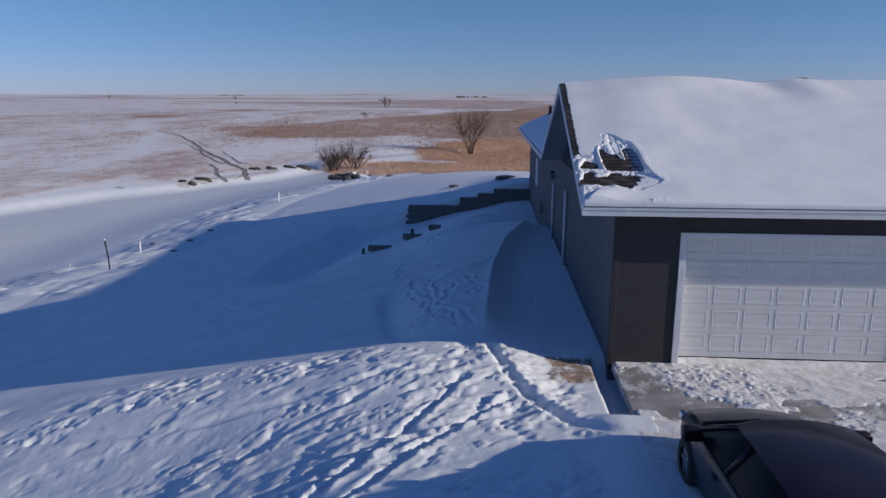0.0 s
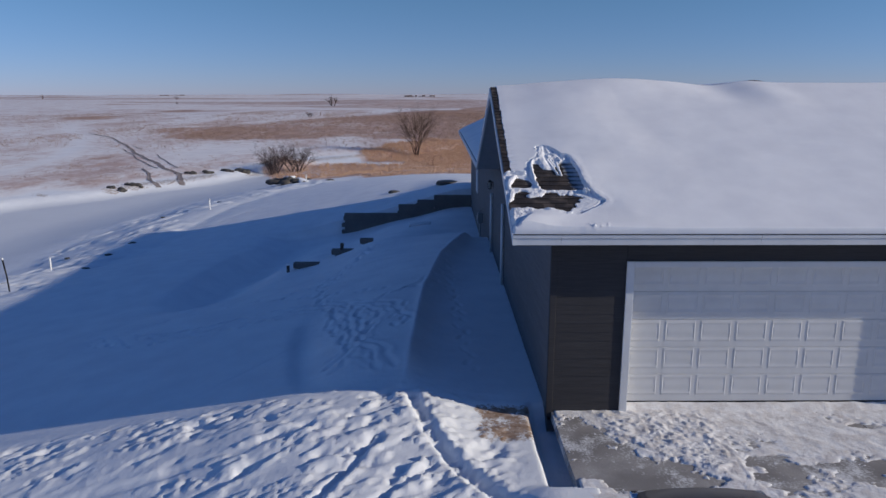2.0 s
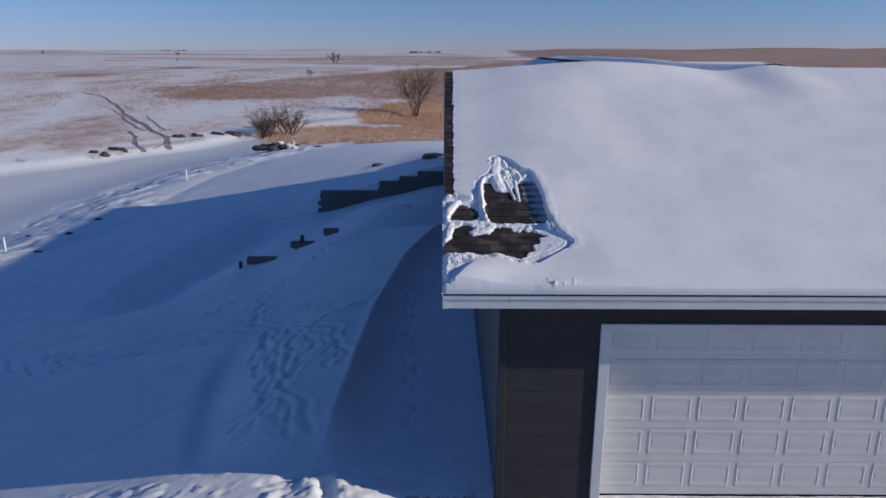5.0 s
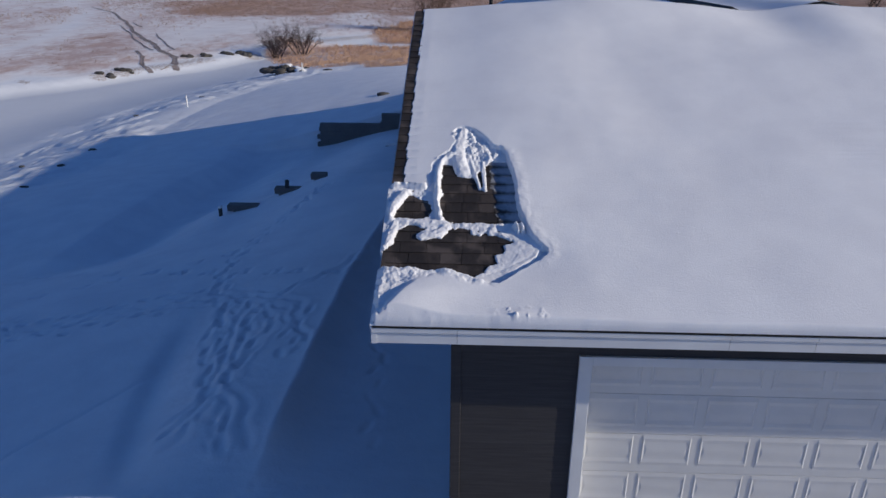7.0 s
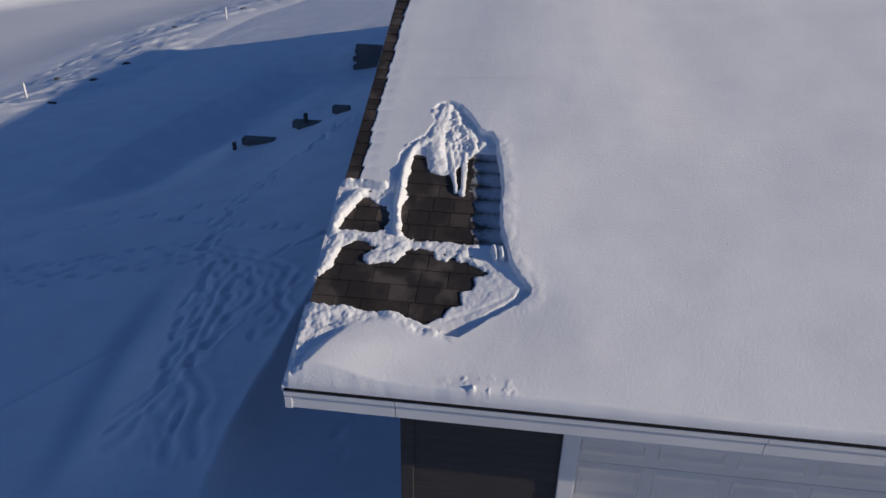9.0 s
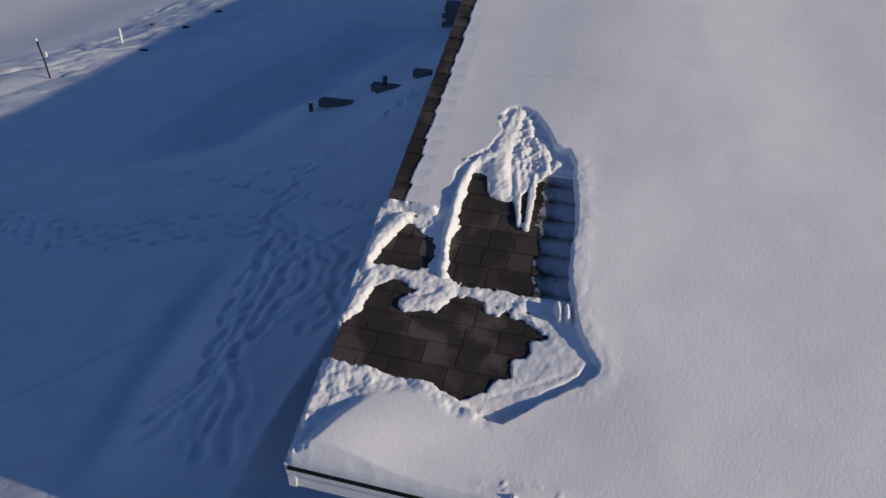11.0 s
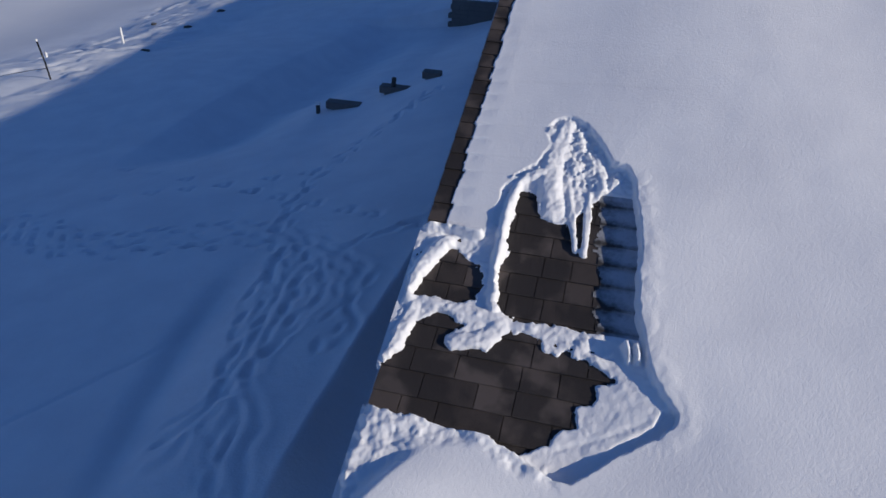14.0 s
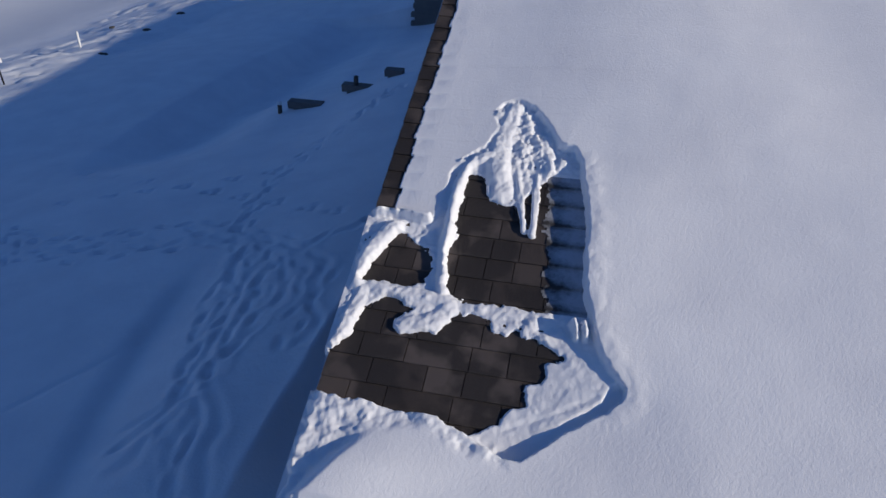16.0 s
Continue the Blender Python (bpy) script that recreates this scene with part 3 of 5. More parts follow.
ice = np.maximum(ice, 0.85 * pond)
ground = sheet("ground", GX, GY, GZ, M_GROUND, attrs={"grass": grass, "earth": earth, "ice": ice})
tagged(ground, "snow-covered lawn and prairie with footprints and dry grass", "ground", kind="structure")


def ground_at(x, y):
    i, j = int(np.searchsorted(gx, x)) - 1, int(np.searchsorted(gy, y)) - 1
    a, b = (x - gx[i]) / (gx[i + 1] - gx[i]), (y - gy[j]) / (gy[j + 1] - gy[j])
    return float((GZ[j, i] * (1 - a) + GZ[j, i + 1] * a) * (1 - b) + (GZ[j + 1, i] * (1 - a) + GZ[j + 1, i + 1] * a) * b)


# ---- driveway ----
slab = empty("driveway", "grey concrete driveway slab, wet and partly snowed over", "driveway", "structure")
joint_x, joint_y = [2.64, 5.22, 7.8, 10.4, 13.0], [14.09, 11.4, 8.6, 5.8, 3.0, 0.2, -2.6, -5.4]
for xa, xb in zip(joint_x, joint_x[1:]):
    for ya, yb in zip(joint_y, joint_y[1:]):
        boxed("slab_panel", (xa + 0.005, yb + 0.005, -0.16), (xb - 0.005, ya - 0.005, 0), M_SLAB, slab, bevel=0.008)

dx_ = spread(2.60, 8.6, 0.026, 2.5, 13, 1.3, 1.2)
dy_ = spread(8.6, 13.84, 0.026, -5.0, 13.84, 1.15, 1.3)
DX, DY = np.meshgrid(dx_, np.append(dy_[dy_ < 13.86], [13.92, 14.0, 14.085]))
wet = inside_distance(DX, DY, [(2.5, 13.45), (2.5, 11.62), (3.4, 11.25), (4.4, 11.2), (4.7, 11.8), (3.9, 12.35), (3.2, 13.3), (2.9, 13.6)])
wet = wet + 0.25 * fbm(DX, DY, 0.6, 4, 61)
DH = 0.017 + 0.012 * fbm(DX * 1.2 + 0.5 * DY, DY * 0.8, 0.30, 5, 63, 0.70) + 0.018 * fbm(DX, DY, 2.2, 2, 65)
pile = smooth(inside_distance(DX, DY, [(3.3, 13.9), (5.35, 13.9), (5.3, 12.3), (4.9, 11.6), (4.3, 12.0), (3.5, 12.9)]), -0.15, 0.25)
DH = DH + pile * (0.014 + 0.045 * np.maximum(fbm(DX * 0.7 + 0.3 * DY, DY, 0.085, 4, 67, 0.72), -0.06) + 0.012 * fbm(DX, DY, 0.08, 2, 69))
DH = DH - 0.045 * smooth(wet + 0.45 * fbm(DX, DY, 0.2, 4, 73, 0.7), -0.1, 0.2)
DH = DH + 0.05 * smooth(inside_distance(DX, DY, [(2.4, 11.55), (3.3, 11.2), (4.6, 11.0), (4.6, 6.0), (2.4, 6.0)]), -0.1, 0.2)
DH = DH - 0.045 * smooth(fbm(DX * 0.6, DY, 1.3, 6, 71, 0.75) - 0.10 * smooth(DY, 10.5, 12.0), 0.05, 0.35) * smooth(DX, 4.6, 5.6)
DH = np.where(DY > 13.83, np.maximum(DH, 0.012 + 0.06 * smooth(DY, 13.84, 14.05) + 0.02 * fbm(DX, DY * 0, 0.3, 3, 75)), DH)
c, _, _ = line_distance(DX, DY, [(5.22, 12.6), (5.20, 11.7)])
DH = np.where(c < 0.06, np.maximum(DH, 0.028 * np.exp(-(c / 0.04) ** 2)), DH)
DH = np.where((DX < 2.70) & (DY > 11.4), -0.02, DH)
snow_drive = sheet("driveway_snow", DX, DY, DH, M_DIRTY, DH > -0.004)
tagged(snow_drive, "thin trampled snow with lumps lying on the driveway", "snow", kind="stuff")

# ---- the house ----
RAKE_X, EAVE_Y, EAVE_Z, RIDGE_Y, PITCH = 1.87, 13.341, 3.261, 18.954, 0.4125
RIDGE_Z = EAVE_Z + PITCH * (RIDGE_Y - EAVE_Y)
BACK_Y = 2 * RIDGE_Y - EAVE_Y
EAST_X = 16.0
COS = 1 / math.sqrt(1 + PITCH ** 2)
SLOPE = (RIDGE_Y - EAVE_Y) / COS
WING_X, WING_Z, WING_END = 7.0, 5.58, 45.0
WING_PITCH = (WING_Z - 3.3) / (WING_X - RAKE_X)
house = empty("house", "single-storey house with grey siding, white trim and snowy gable roofs", "house", at=(2.5, 13.8, 0))


def under_house(ob):
    ob.parent = house
    ob.matrix_parent_inverse = Matrix.Translation(house.location).inverted()
    return ob


def on_roof(u, v, h=0.0):
    """A point of the front roof slope: u along the eave from the rake, v up the slope, h off it."""
    return Vector((RAKE_X + u, EAVE_Y + v * COS - h * PITCH * COS, EAVE_Z + v * PITCH * COS + h * COS))


# garage roof: front and back slopes with thickness
bm = bmesh.new()
T = 0.11
prism(bm, [(EAVE_Y + 0.01, EAVE_Z - 0.005), (RIDGE_Y, RIDGE_Z - 0.005), (BACK_Y - 0.01, EAVE_Z - 0.005), (BACK_Y - 0.01, EAVE_Z - T), (RIDGE_Y, RIDGE_Z - T), (EAVE_Y + 0.01, EAVE_Z - T)], 0, RAKE_X + 0.03, EAST_X)
garage_roof = under_house(part("garage_roof", bm, M_SHINGLE, label="brown asphalt shingle roof"))
# wing roof behind, ridge running away from the street
bm = bmesh.new()
x2 = 2 * WING_X - RAKE_X
prism(bm, [(RAKE_X + 0.02, 3.3), (WING_X, WING_Z), (x2, 3.3), (x2, 3.3 - T), (WING_X, WING_Z - T), (RAKE_X + 0.02, 3.3 - T)], 1, BACK_Y - 0.05, WING_END)
xi, zi = 2.9, 3.3 + (2.9 - RAKE_X) * WING_PITCH
prism(bm, [(xi, zi), (WING_X, WING_Z), (x2, 3.3), (x2, 3.3 - T), (WING_X, WING_Z - T), (xi, zi - T)], 1, RIDGE_Y + 1.0, BACK_Y - 0.06)
wing_roof = under_house(part("wing_roof", bm, M_SHINGLE, label="dark shingle roof of the rear wing"))
# cross roof to the east
bm = bmesh.new()
prism(bm, [(24.0, 3.1), (30.0, 5.56), (36.0, 3.1), (36.0, 2.98), (30.0, 5.45), (24.0, 2.98)], 0, WING_X, 12.6)
under_house(part("cross_roof", bm, M_SHINGLE, label="dark shingle roof of the east part"))
# ridge cap of the wing
bm = bmesh.new()
for k in range(60):
    y = RIDGE_Y + 1.2 + k * 0.42
    if y > WING_END:
        break
    prism(bm, [(WING_X - 0.16, WING_Z - 0.06), (WING_X, WING_Z + 0.022), (WING_X + 0.16, WING_Z - 0.06)], 1, y, y + 0.44)
under_house(part("ridge_cap", bm, M_SHINGLE))


def wall_block(name, outline, axis, a, b, material, label=""):
    bm = bmesh.new()
    prism(bm, outline, axis, a, b)
    return under_house(part(name, bm, material, label=label))


LW = 0.02   # the walls stand behind their boards
side_wall = wall_block("side_wall", [(FRONT_Y + 0.02, -1.0), (43.8, -3.0), (43.8, 3.15), (FRONT_Y + 0.02, 3.15)], 0, WALL_X + LW, WALL_X + 0.2, M_SIDING, "grey lap-sided long wall")
gable = wall_block("gable_wall", [(EAVE_Y + 0.5, 3.15), (RIDGE_Y, RIDGE_Z - T - 0.01), (BACK_Y - 0.5, 3.15)], 0, WALL_X + LW, WALL_X + 0.2, M_SIDING, "grey gable wall")
DOOR_L, DOOR_R, DOOR_TOP = 3.95, 9.45, 2.60
front_wall = wall_block("front_wall", [(WALL_X + LW, -0.15), (DOOR_L - 0.02, -0.15), (DOOR_L - 0.02, DOOR_TOP + 0.02), (DOOR_R + 0.02, DOOR_TOP + 0.02), (DOOR_R + 0.02, -0.15), (EAST_X - 0.5, -0.15), (EAST_X - 0.5, 3.09), (WALL_X + LW, 3.09)], 1, FRONT_Y + LW, FRONT_Y + 0.32, M_DARK, "charcoal lap-sided garage front")
wall_block("rear_wall", [(WALL_X + 0.2, -3.0), (11.0, -3.0), (11.0, 3.2), (WING_X, WING_Z - 0.2), (WALL_X + 0.2, 3.2)], 1, 43.6, 43.8, M_SIDING)
wall_block("east_wall", [(FRONT_Y + 0.3, -0.6), (BACK_Y - 0.5, -0.6), (BACK_Y - 0.5, 3.15), (RIDGE_Y, RIDGE_Z - T - 0.02), (FRONT_Y + 0.3, 3.15)], 0, EAST_X - 0.7, EAST_X - 0.5, M_SIDING)
wall_block("cross_wall", [(24.6, -1.5), (35.4, -1.5), (35.4, 3.2), (30.0, 5.3), (24.6, 3.2)], 0, 12.0, 12.2, M_SIDING)
wall_block("inner_wall", [(WALL_X + 0.2, -0.2), (EAST_X - 0.7, -0.2), (EAST_X - 0.7, 3.1), (WALL_X + 0.2, 3.1)], 1, 19.4, 19.5, M_SOFFIT)


def clapboard_mesh(length, h=0.16, proud=0.009):
    """A lap board along x from 0, thicker at its foot."""
    bm = bmesh.new()
    prism(bm, [(0.0, 0.0), (-proud, 0.0), (-proud, 0.006), (-0.004, h), (0.0, h)], 0, 0, length)
    bmesh.ops.recalc_face_normals(bm, faces=bm.faces)
    me = bpy.data.meshes.new("clapboard")
    bm.to_mesh(me)
    bm.free()
    return me


def boards(mesh, material, parent, places):
    if not mesh.materials:
        mesh.materials.append(material)
    for m in places:
        ob = new("clapboard", mesh)
        ob.parent = parent
        ob.matrix_basis = m


lap = 0.16
me_f = clapboard_mesh(DOOR_L - 0.13 - WALL_X - 0.10, lap)
boards(me_f, M_DARK, front_wall, [pose(WALL_X + 0.10, FRONT_Y + LW, 0.02 + k * lap) for k in range(19)])
me_t = clapboard_mesh(6.6, 0.13)
boards(me_t, M_DARK, front_wall, [pose(DOOR_L - 0.12 + s * 6.6, FRONT_Y + LW, 2.70 + k * 0.13) for k in range(3) for s in range(1)])
for seg, (ya, yb) in enumerate(((FRONT_Y + 0.10, 20.0), (20.0, 26.0), (26.0, 32.0), (32.0, 38.0), (38.0, 43.7))):
    me_s = clapboard_mesh(yb - ya - 0.003, lap)
    low = 0 if yb < 27 else (-8 if yb < 33 else -14)
    boards(me_s, M_SIDING, side_wall, [pose(WALL_X + LW, yb, -0.1 + k * lap, 0, 0, -90) for k in range(low, 20)])
# gable: vertical board and batten
for k in range(27):
    y = EAVE_Y + 0.62 + k * 0.385
    top = min(y - EAVE_Y, BACK_Y - y) * PITCH + EAVE_Z - T - 0.05
    if top > 3.2:
        boxed("batten", (WALL_X - 0.012, y - 0.03, 3.12), (WALL_X + LW - 0.001, y + 0.03, top), M_SIDING, gable)
# trims
for name, lo, hi in (
    ("corner_board", (WALL_X - 0.004, FRONT_Y - 0.004, -0.1), (WALL_X + 0.10, FRONT_Y + 0.10, 3.08)),
):
    under_house(boxed(name, lo, hi, M_DARK))
under_house(boxed("belly_band", (WALL_X - 0.02, FRONT_Y + 0.10, 3.0), (WALL_X + LW, 24.0, 3.12), M_SIDING))
# eave: gutter-like fascia in lengths, with a lip
seams = [RAKE_X - 0.02, 2.62, 5.03, 5.78, 8.8, 11.9, EAST_X]
for a, b in zip(seams, seams[1:]):
    bm = bmesh.new()
    prism(bm, [(EAVE_Y + 0.06, EAVE_Z - 0.175), (EAVE_Y + 0.012, EAVE_Z - 0.175), (EAVE_Y + 0.008, EAVE_Z - 0.075), (EAVE_Y - 0.012, EAVE_Z - 0.055), (EAVE_Y - 0.014, EAVE_Z - 0.005), (EAVE_Y + 0.06, EAVE_Z - 0.005)], 0, a + 0.002, b - 0.002)
    under_house(part("fascia", bm, M_WHITE, label="white metal fascia"))
# drip edge
bm = bmesh.new()
prism(bm, [(EAVE_Y - 0.020, EAVE_Z - 0.008), (EAVE_Y - 0.021, EAVE_Z - 0.002), (EAVE_Y + 0.1, EAVE_Z + 0.04), (EAVE_Y + 0.1, EAVE_Z + 0.03)], 0, RAKE_X - 0.01, EAST_X)
under_house(part("drip_edge", bm, M_BLACK))
for y0 in (EAVE_Y, BACK_Y):
    bm = bmesh.new()
    prism(bm, [(y0, EAVE_Z - 0.02), (RIDGE_Y, RIDGE_Z - 0.02), (RIDGE_Y, RIDGE_Z - 0.20), (y0, EAVE_Z - 0.175)], 0, RAKE_X - 0.02, RAKE_X + 0.028)
    under_house(part("rake_board", bm, M_WHITE, label="white rake board"))
wall_block("soffit", [(RAKE_X + 0.03, EAVE_Y + 0.06), (EAST_X, EAVE_Y + 0.06), (EAST_X, FRONT_Y + LW), (RAKE_X + 0.03, FRONT_Y + LW)], 2, EAVE_Z - 0.17, EAVE_Z - 0.155, M_SOFFIT)
for sgn, ya, yb in ((1, EAVE_Y + 0.06, RIDGE_Y), (-1, RIDGE_Y, BACK_Y - 0.05)):
    za, zb = (EAVE_Z, RIDGE_Z) if sgn > 0 else (RIDGE_Z, EAVE_Z)
    wall_block("rake_soffit", [(ya, za - T - 0.02), (yb, zb - T - 0.02), (yb, zb - T - 0.035), (ya, za - T - 0.035)], 0, RAKE_X + 0.03, WALL_X + LW, M_SOFFIT)
# wing eave fascia
under_house(boxed("fascia", (RAKE_X - 0.02, BACK_Y + 0.0, 3.13), (RAKE_X + 0.015, WING_END, 3.295), M_WHITE))
wall_block("soffit", [(RAKE_X + 0.02, BACK_Y - 0.02), (WALL_X + LW, BACK_Y - 0.02), (WALL_X + LW, WING_END), (RAKE_X + 0.02, WING_END)], 2, 3.14, 3.155, M_SOFFIT)

# garage door in its frame
for name, lo, hi in (
    ("door_trim", (DOOR_L - 0.13, FRONT_Y - 0.02, 0.0), (DOOR_L, FRONT_Y + 0.27, DOOR_TOP + 0.10)),
    ("door_trim", (DOOR_R, FRONT_Y - 0.02, 0.0), (DOOR_R + 0.13, FRONT_Y + 0.27, DOOR_TOP + 0.10)),
    ("door_trim", (DOOR_L, FRONT_Y - 0.02, DOOR_TOP), (DOOR_R, FRONT_Y + 0.27, DOOR_TOP + 0.10)),
):
    under_house(boxed(name, lo, hi, M_WHITE, label="white painted casing"))
door = empty("garage_door", "closed white raised-panel sectional garage door", "garage door")
DOOR_Y, SECTION, COL = FRONT_Y + 0.245, 0.505, 0.616


def panel_mesh(w, h):
    """One raised panel with a moulded edge, its foot in the face of the section."""
    bm = bmesh.new()
    rings = []
    for inset, y in ((0, 0.004), (0, -0.001), (0.012, -0.008), (0.026, -0.001), (0.036, -0.001), (0.055, -0.005)):
        e = inset * 3.2
        rings.append([bm.verts.new(p) for p in ((inset, y, e), (w - inset, y, e), (w - inset, y, h - e), (inset, y, h - e))])
    for r, s in zip(rings, rings[1:]):
        for i in range(4):
            bm.faces.new((r[i], r[(i + 1) % 4], s[(i + 1) % 4], s[i]))
    bm.faces.new(rings[-1])
    bmesh.ops.recalc_face_normals(bm, faces=bm.faces)
    me = bpy.data.meshes.new("panel")
    bm.to_mesh(me)
    bm.free()
    me.materials.append(M_DOOR)
    return me


PANEL = panel_mesh(COL - 0.095, SECTION - 0.12)
PANEL_END = panel_mesh(4.525 - DOOR_L - 0.05, SECTION - 0.12)
PANEL_LAST = panel_mesh(DOOR_R - (4.618 + 7 * COL) - 0.06, SECTION - 0.12)
for k in range(5):
    z = 0.09 + k * SECTION
    sect = boxed("door_section", (DOOR_L + 0.005, DOOR_Y, z + 0.002), (DOOR_R - 0.005, DOOR_Y + 0.045, min(z + SECTION - 0.002, DOOR_TOP - 0.004)), M_DOOR, door, bevel=0.004)
    for c in range(-1, 8):
        x = 4.618 + c * COL if c >= 0 else DOOR_L + 0.045
        ob = new("panel", PANEL_END if c < 0 else (PANEL_LAST if c == 7 else PANEL))
        ob.parent = sect
        ob.matrix_basis = pose(x, DOOR_Y, z + 0.115 - 0.006 * k)
seal = boxed("door_seal", (DOOR_L + 0.005, DOOR_Y + 0.002, 0.0), (DOOR_R - 0.005, DOOR_Y + 0.04, 0.09), M_BLACK, door)
wall_block("door_stop", [(DOOR_L, 0.0), (DOOR_L + 0.035, 0.0), (DOOR_L + 0.035, DOOR_TOP), (DOOR_L, DOOR_TOP)], 1, DOOR_Y - 0.03, DOOR_Y - 0.004, M_WHITE)

# downspouts on the long wall
for y, top, x in ((22.3, 2.35, WALL_X), (26.6, 2.05, WALL_X)):
    sp = under_house(tube("downspout", [(x - 0.05, y, top), (x - 0.05, y, -0.1)], 0.05, M_WHITE, label="white downspout"))
under_house(boxed("window_casing", (WALL_X - 0.03, 36.2, 0.7), (WALL_X + 0.02, 37.3, 2.1), M_WHITE))

# wall lantern
lantern = empty("wall_lantern", "black metal lantern on the grey side wall", "lamp", at=(WALL_X, 26.6, 2.35))
lantern.scale = (0.7, 0.7, 0.7)
part_specs = bmesh.new()
box(part_specs, (-0.03, -0.07, -0.15), (0.0, 0.07, 0.15), 0.01)
part("back_plate", part_specs, M_BLACK, lantern)
bm = bmesh.new()
bmesh.ops.create_cone(bm, cap_ends=True, segments=6, radius1=0.07, radius2=0.11, depth=0.30, matrix=pose(-0.17, 0, -0.02))
part("lantern_glass", bm, M_LAMPGLASS, lantern)
bm = bmesh.new()
bmesh.ops.create_cone(bm, cap_ends=True, segments=6, radius1=0.15, radius2=0.02, depth=0.12, matrix=pose(-0.17, 0, 0.19))
part("cap", bm, M_BLACK, lantern)
bm = bmesh.new()
for k in range(6):
    a = math.pi / 3 * k
    box(bm, (-0.17 + 0.095 * math.cos(a) - 0.012, 0.095 * math.sin(a) - 0.012, -0.18), (-0.17 + 0.095 * math.cos(a) + 0.012, 0.095 * math.sin(a) + 0.012, 0.13))
box(bm, (-0.26, -0.09, -0.20), (-0.08, 0.09, -0.17), 0.01)
box(bm, (-0.10, -0.015, 0.14), (-0.02, 0.015, 0.17), 0.004)
part("cage", bm, M_BLACK, lantern)

# meter on the wall
meter = empty("gas_meter", "grey utility meter with pipes on the side wall", "meter", at=(WALL_X, 31.2, 0.2))
bm = bmesh.new()
box(bm, (-0.28, -0.16, -0.05), (-0.06, 0.16, 0.38), 0.04)
part("meter_body", bm, M_METER, meter)
tube("pipe", [(-0.17, 0.11, -1.0), (-0.17, 0.11, 0.5), (0.0, 0.11, 0.5)], 0.025, M_METER, meter)
tube("pipe", [(-0.17, -0.11, -1.0), (-0.17, -0.11, 0.1)], 0.025, M_METER, meter)
bm = bmesh.new()
bmesh.ops.create_cone(bm, cap_ends=True, segments=16, radius1=0.09, radius2=0.09, depth=0.04, matrix=pose(-0.29, 0, 0.22, 0, 90, 0))
part("dial", bm, M_LAMPGLASS, meter)

# vent pipe on the wing roof
vent = empty("roof_vent", "short black vent pipe on the snowy rear roof", "vent", at=(3.7, 43.6, 3.3 + (3.7 - RAKE_X) * WING_PITCH))
tube("pipe", [(0, 0, -0.05), (0, 0, 0.55)], 0.09, M_BLACK, vent)
bm = bmesh.new()
bmesh.ops.create_cone(bm, cap_ends=True, segments=12, radius1=0.22, radius2=0.10, depth=0.14, matrix=pose(0, 0, 0.05))
part("flashing", bm, M_BLACK, vent)

# ---- snow on the roofs ----
BARE_TOP = [(0.55, 2.29), (0.62, 2.28), (0.67, 2.20), (0.71, 2.11), (0.79, 2.08), (0.88, 2.08), (1.06, 2.30), (1.10, 1.90), (1.13, 1.58), (1.15, 1.37), (1.02, 1.36), (0.88, 1.38), (0.78, 1.37), (0.69, 1.36), (0.61, 1.40), (0.57, 1.43), (0.56, 1.57), (0.54, 1.70), (0.57, 1.83), (0.53, 1.91), (0.54, 2.05)]
BARE_SMALL = [(0.06, 1.40), (0.07, 1.49), (0.12, 1.58), (0.21, 1.77), (0.42, 1.63), (0.43, 1.44), (0.33, 1.41), (0.18, 1.43)]
BARE_LOW = [(-0.1, 0.68), (-0.1, 0.90), (0.02, 0.91), (0.09, 1.02), (0.13, 1.18), (0.18, 1.25), (0.24, 1.29), (0.33, 1.28), (0.39, 1.25), (0.28, 1.19), (0.30, 1.12), (0.37, 1.07), (0.56, 1.11), (0.65, 1.21), (0.73, 1.25), (0.83, 1.24), (0.88, 1.17), (0.96, 1.14), (1.02, 1.22), (1.04, 1.17), (1.12, 1.15), (1.26, 1.08), (1.14, 1.04), (1.18, 1.0), (1.19, 0.92), (1.10, 0.90), (1.11, 0.78), (0.98, 0.73), (0.97, 0.67), (0.83, 0.58), (0.77, 0.59), (0.68, 0.63), (0.41, 0.64), (0.11, 0.67)]
DUG = [(-0.15, 1.88), (0.18, 1.89), (0.37, 1.87), (0.42, 2.0), (0.42, 2.28), (0.47, 2.44), (0.61, 2.55), (0.68, 2.72), (0.62, 2.86), (0.67, 2.96), (0.78, 3.0), (0.90, 2.92), (0.98, 2.82), (1.05, 2.70), (1.10, 2.60), (1.20, 2.58), (1.26, 2.44), (1.28, 2.30), (1.33, 1.96), (1.34, 1.72), (1.36, 1.49), (1.40, 1.35), (1.44, 1.18), (1.51, 1.04), (1.60, 0.94), (1.59, 0.88), (1.54, 0.81), (1.31, 0.64), (1.13, 0.47), (1.05, 0.47), (0.90, 0.53), (0.77, 0.59), (0.68, 0.62), (0.41, 0.63), (0.1, 0.66), (-0.15, 0.66)]
TRODDEN = [(-0.1, 0.03), (0.10, 0.12), (0.18, 0.30), (0.32, 0.44), (0.48, 0.51), (0.70, 0.51), (0.95, 0.43), (1.08, 0.40), (1.0, 0.64), (-0.1, 0.72)]
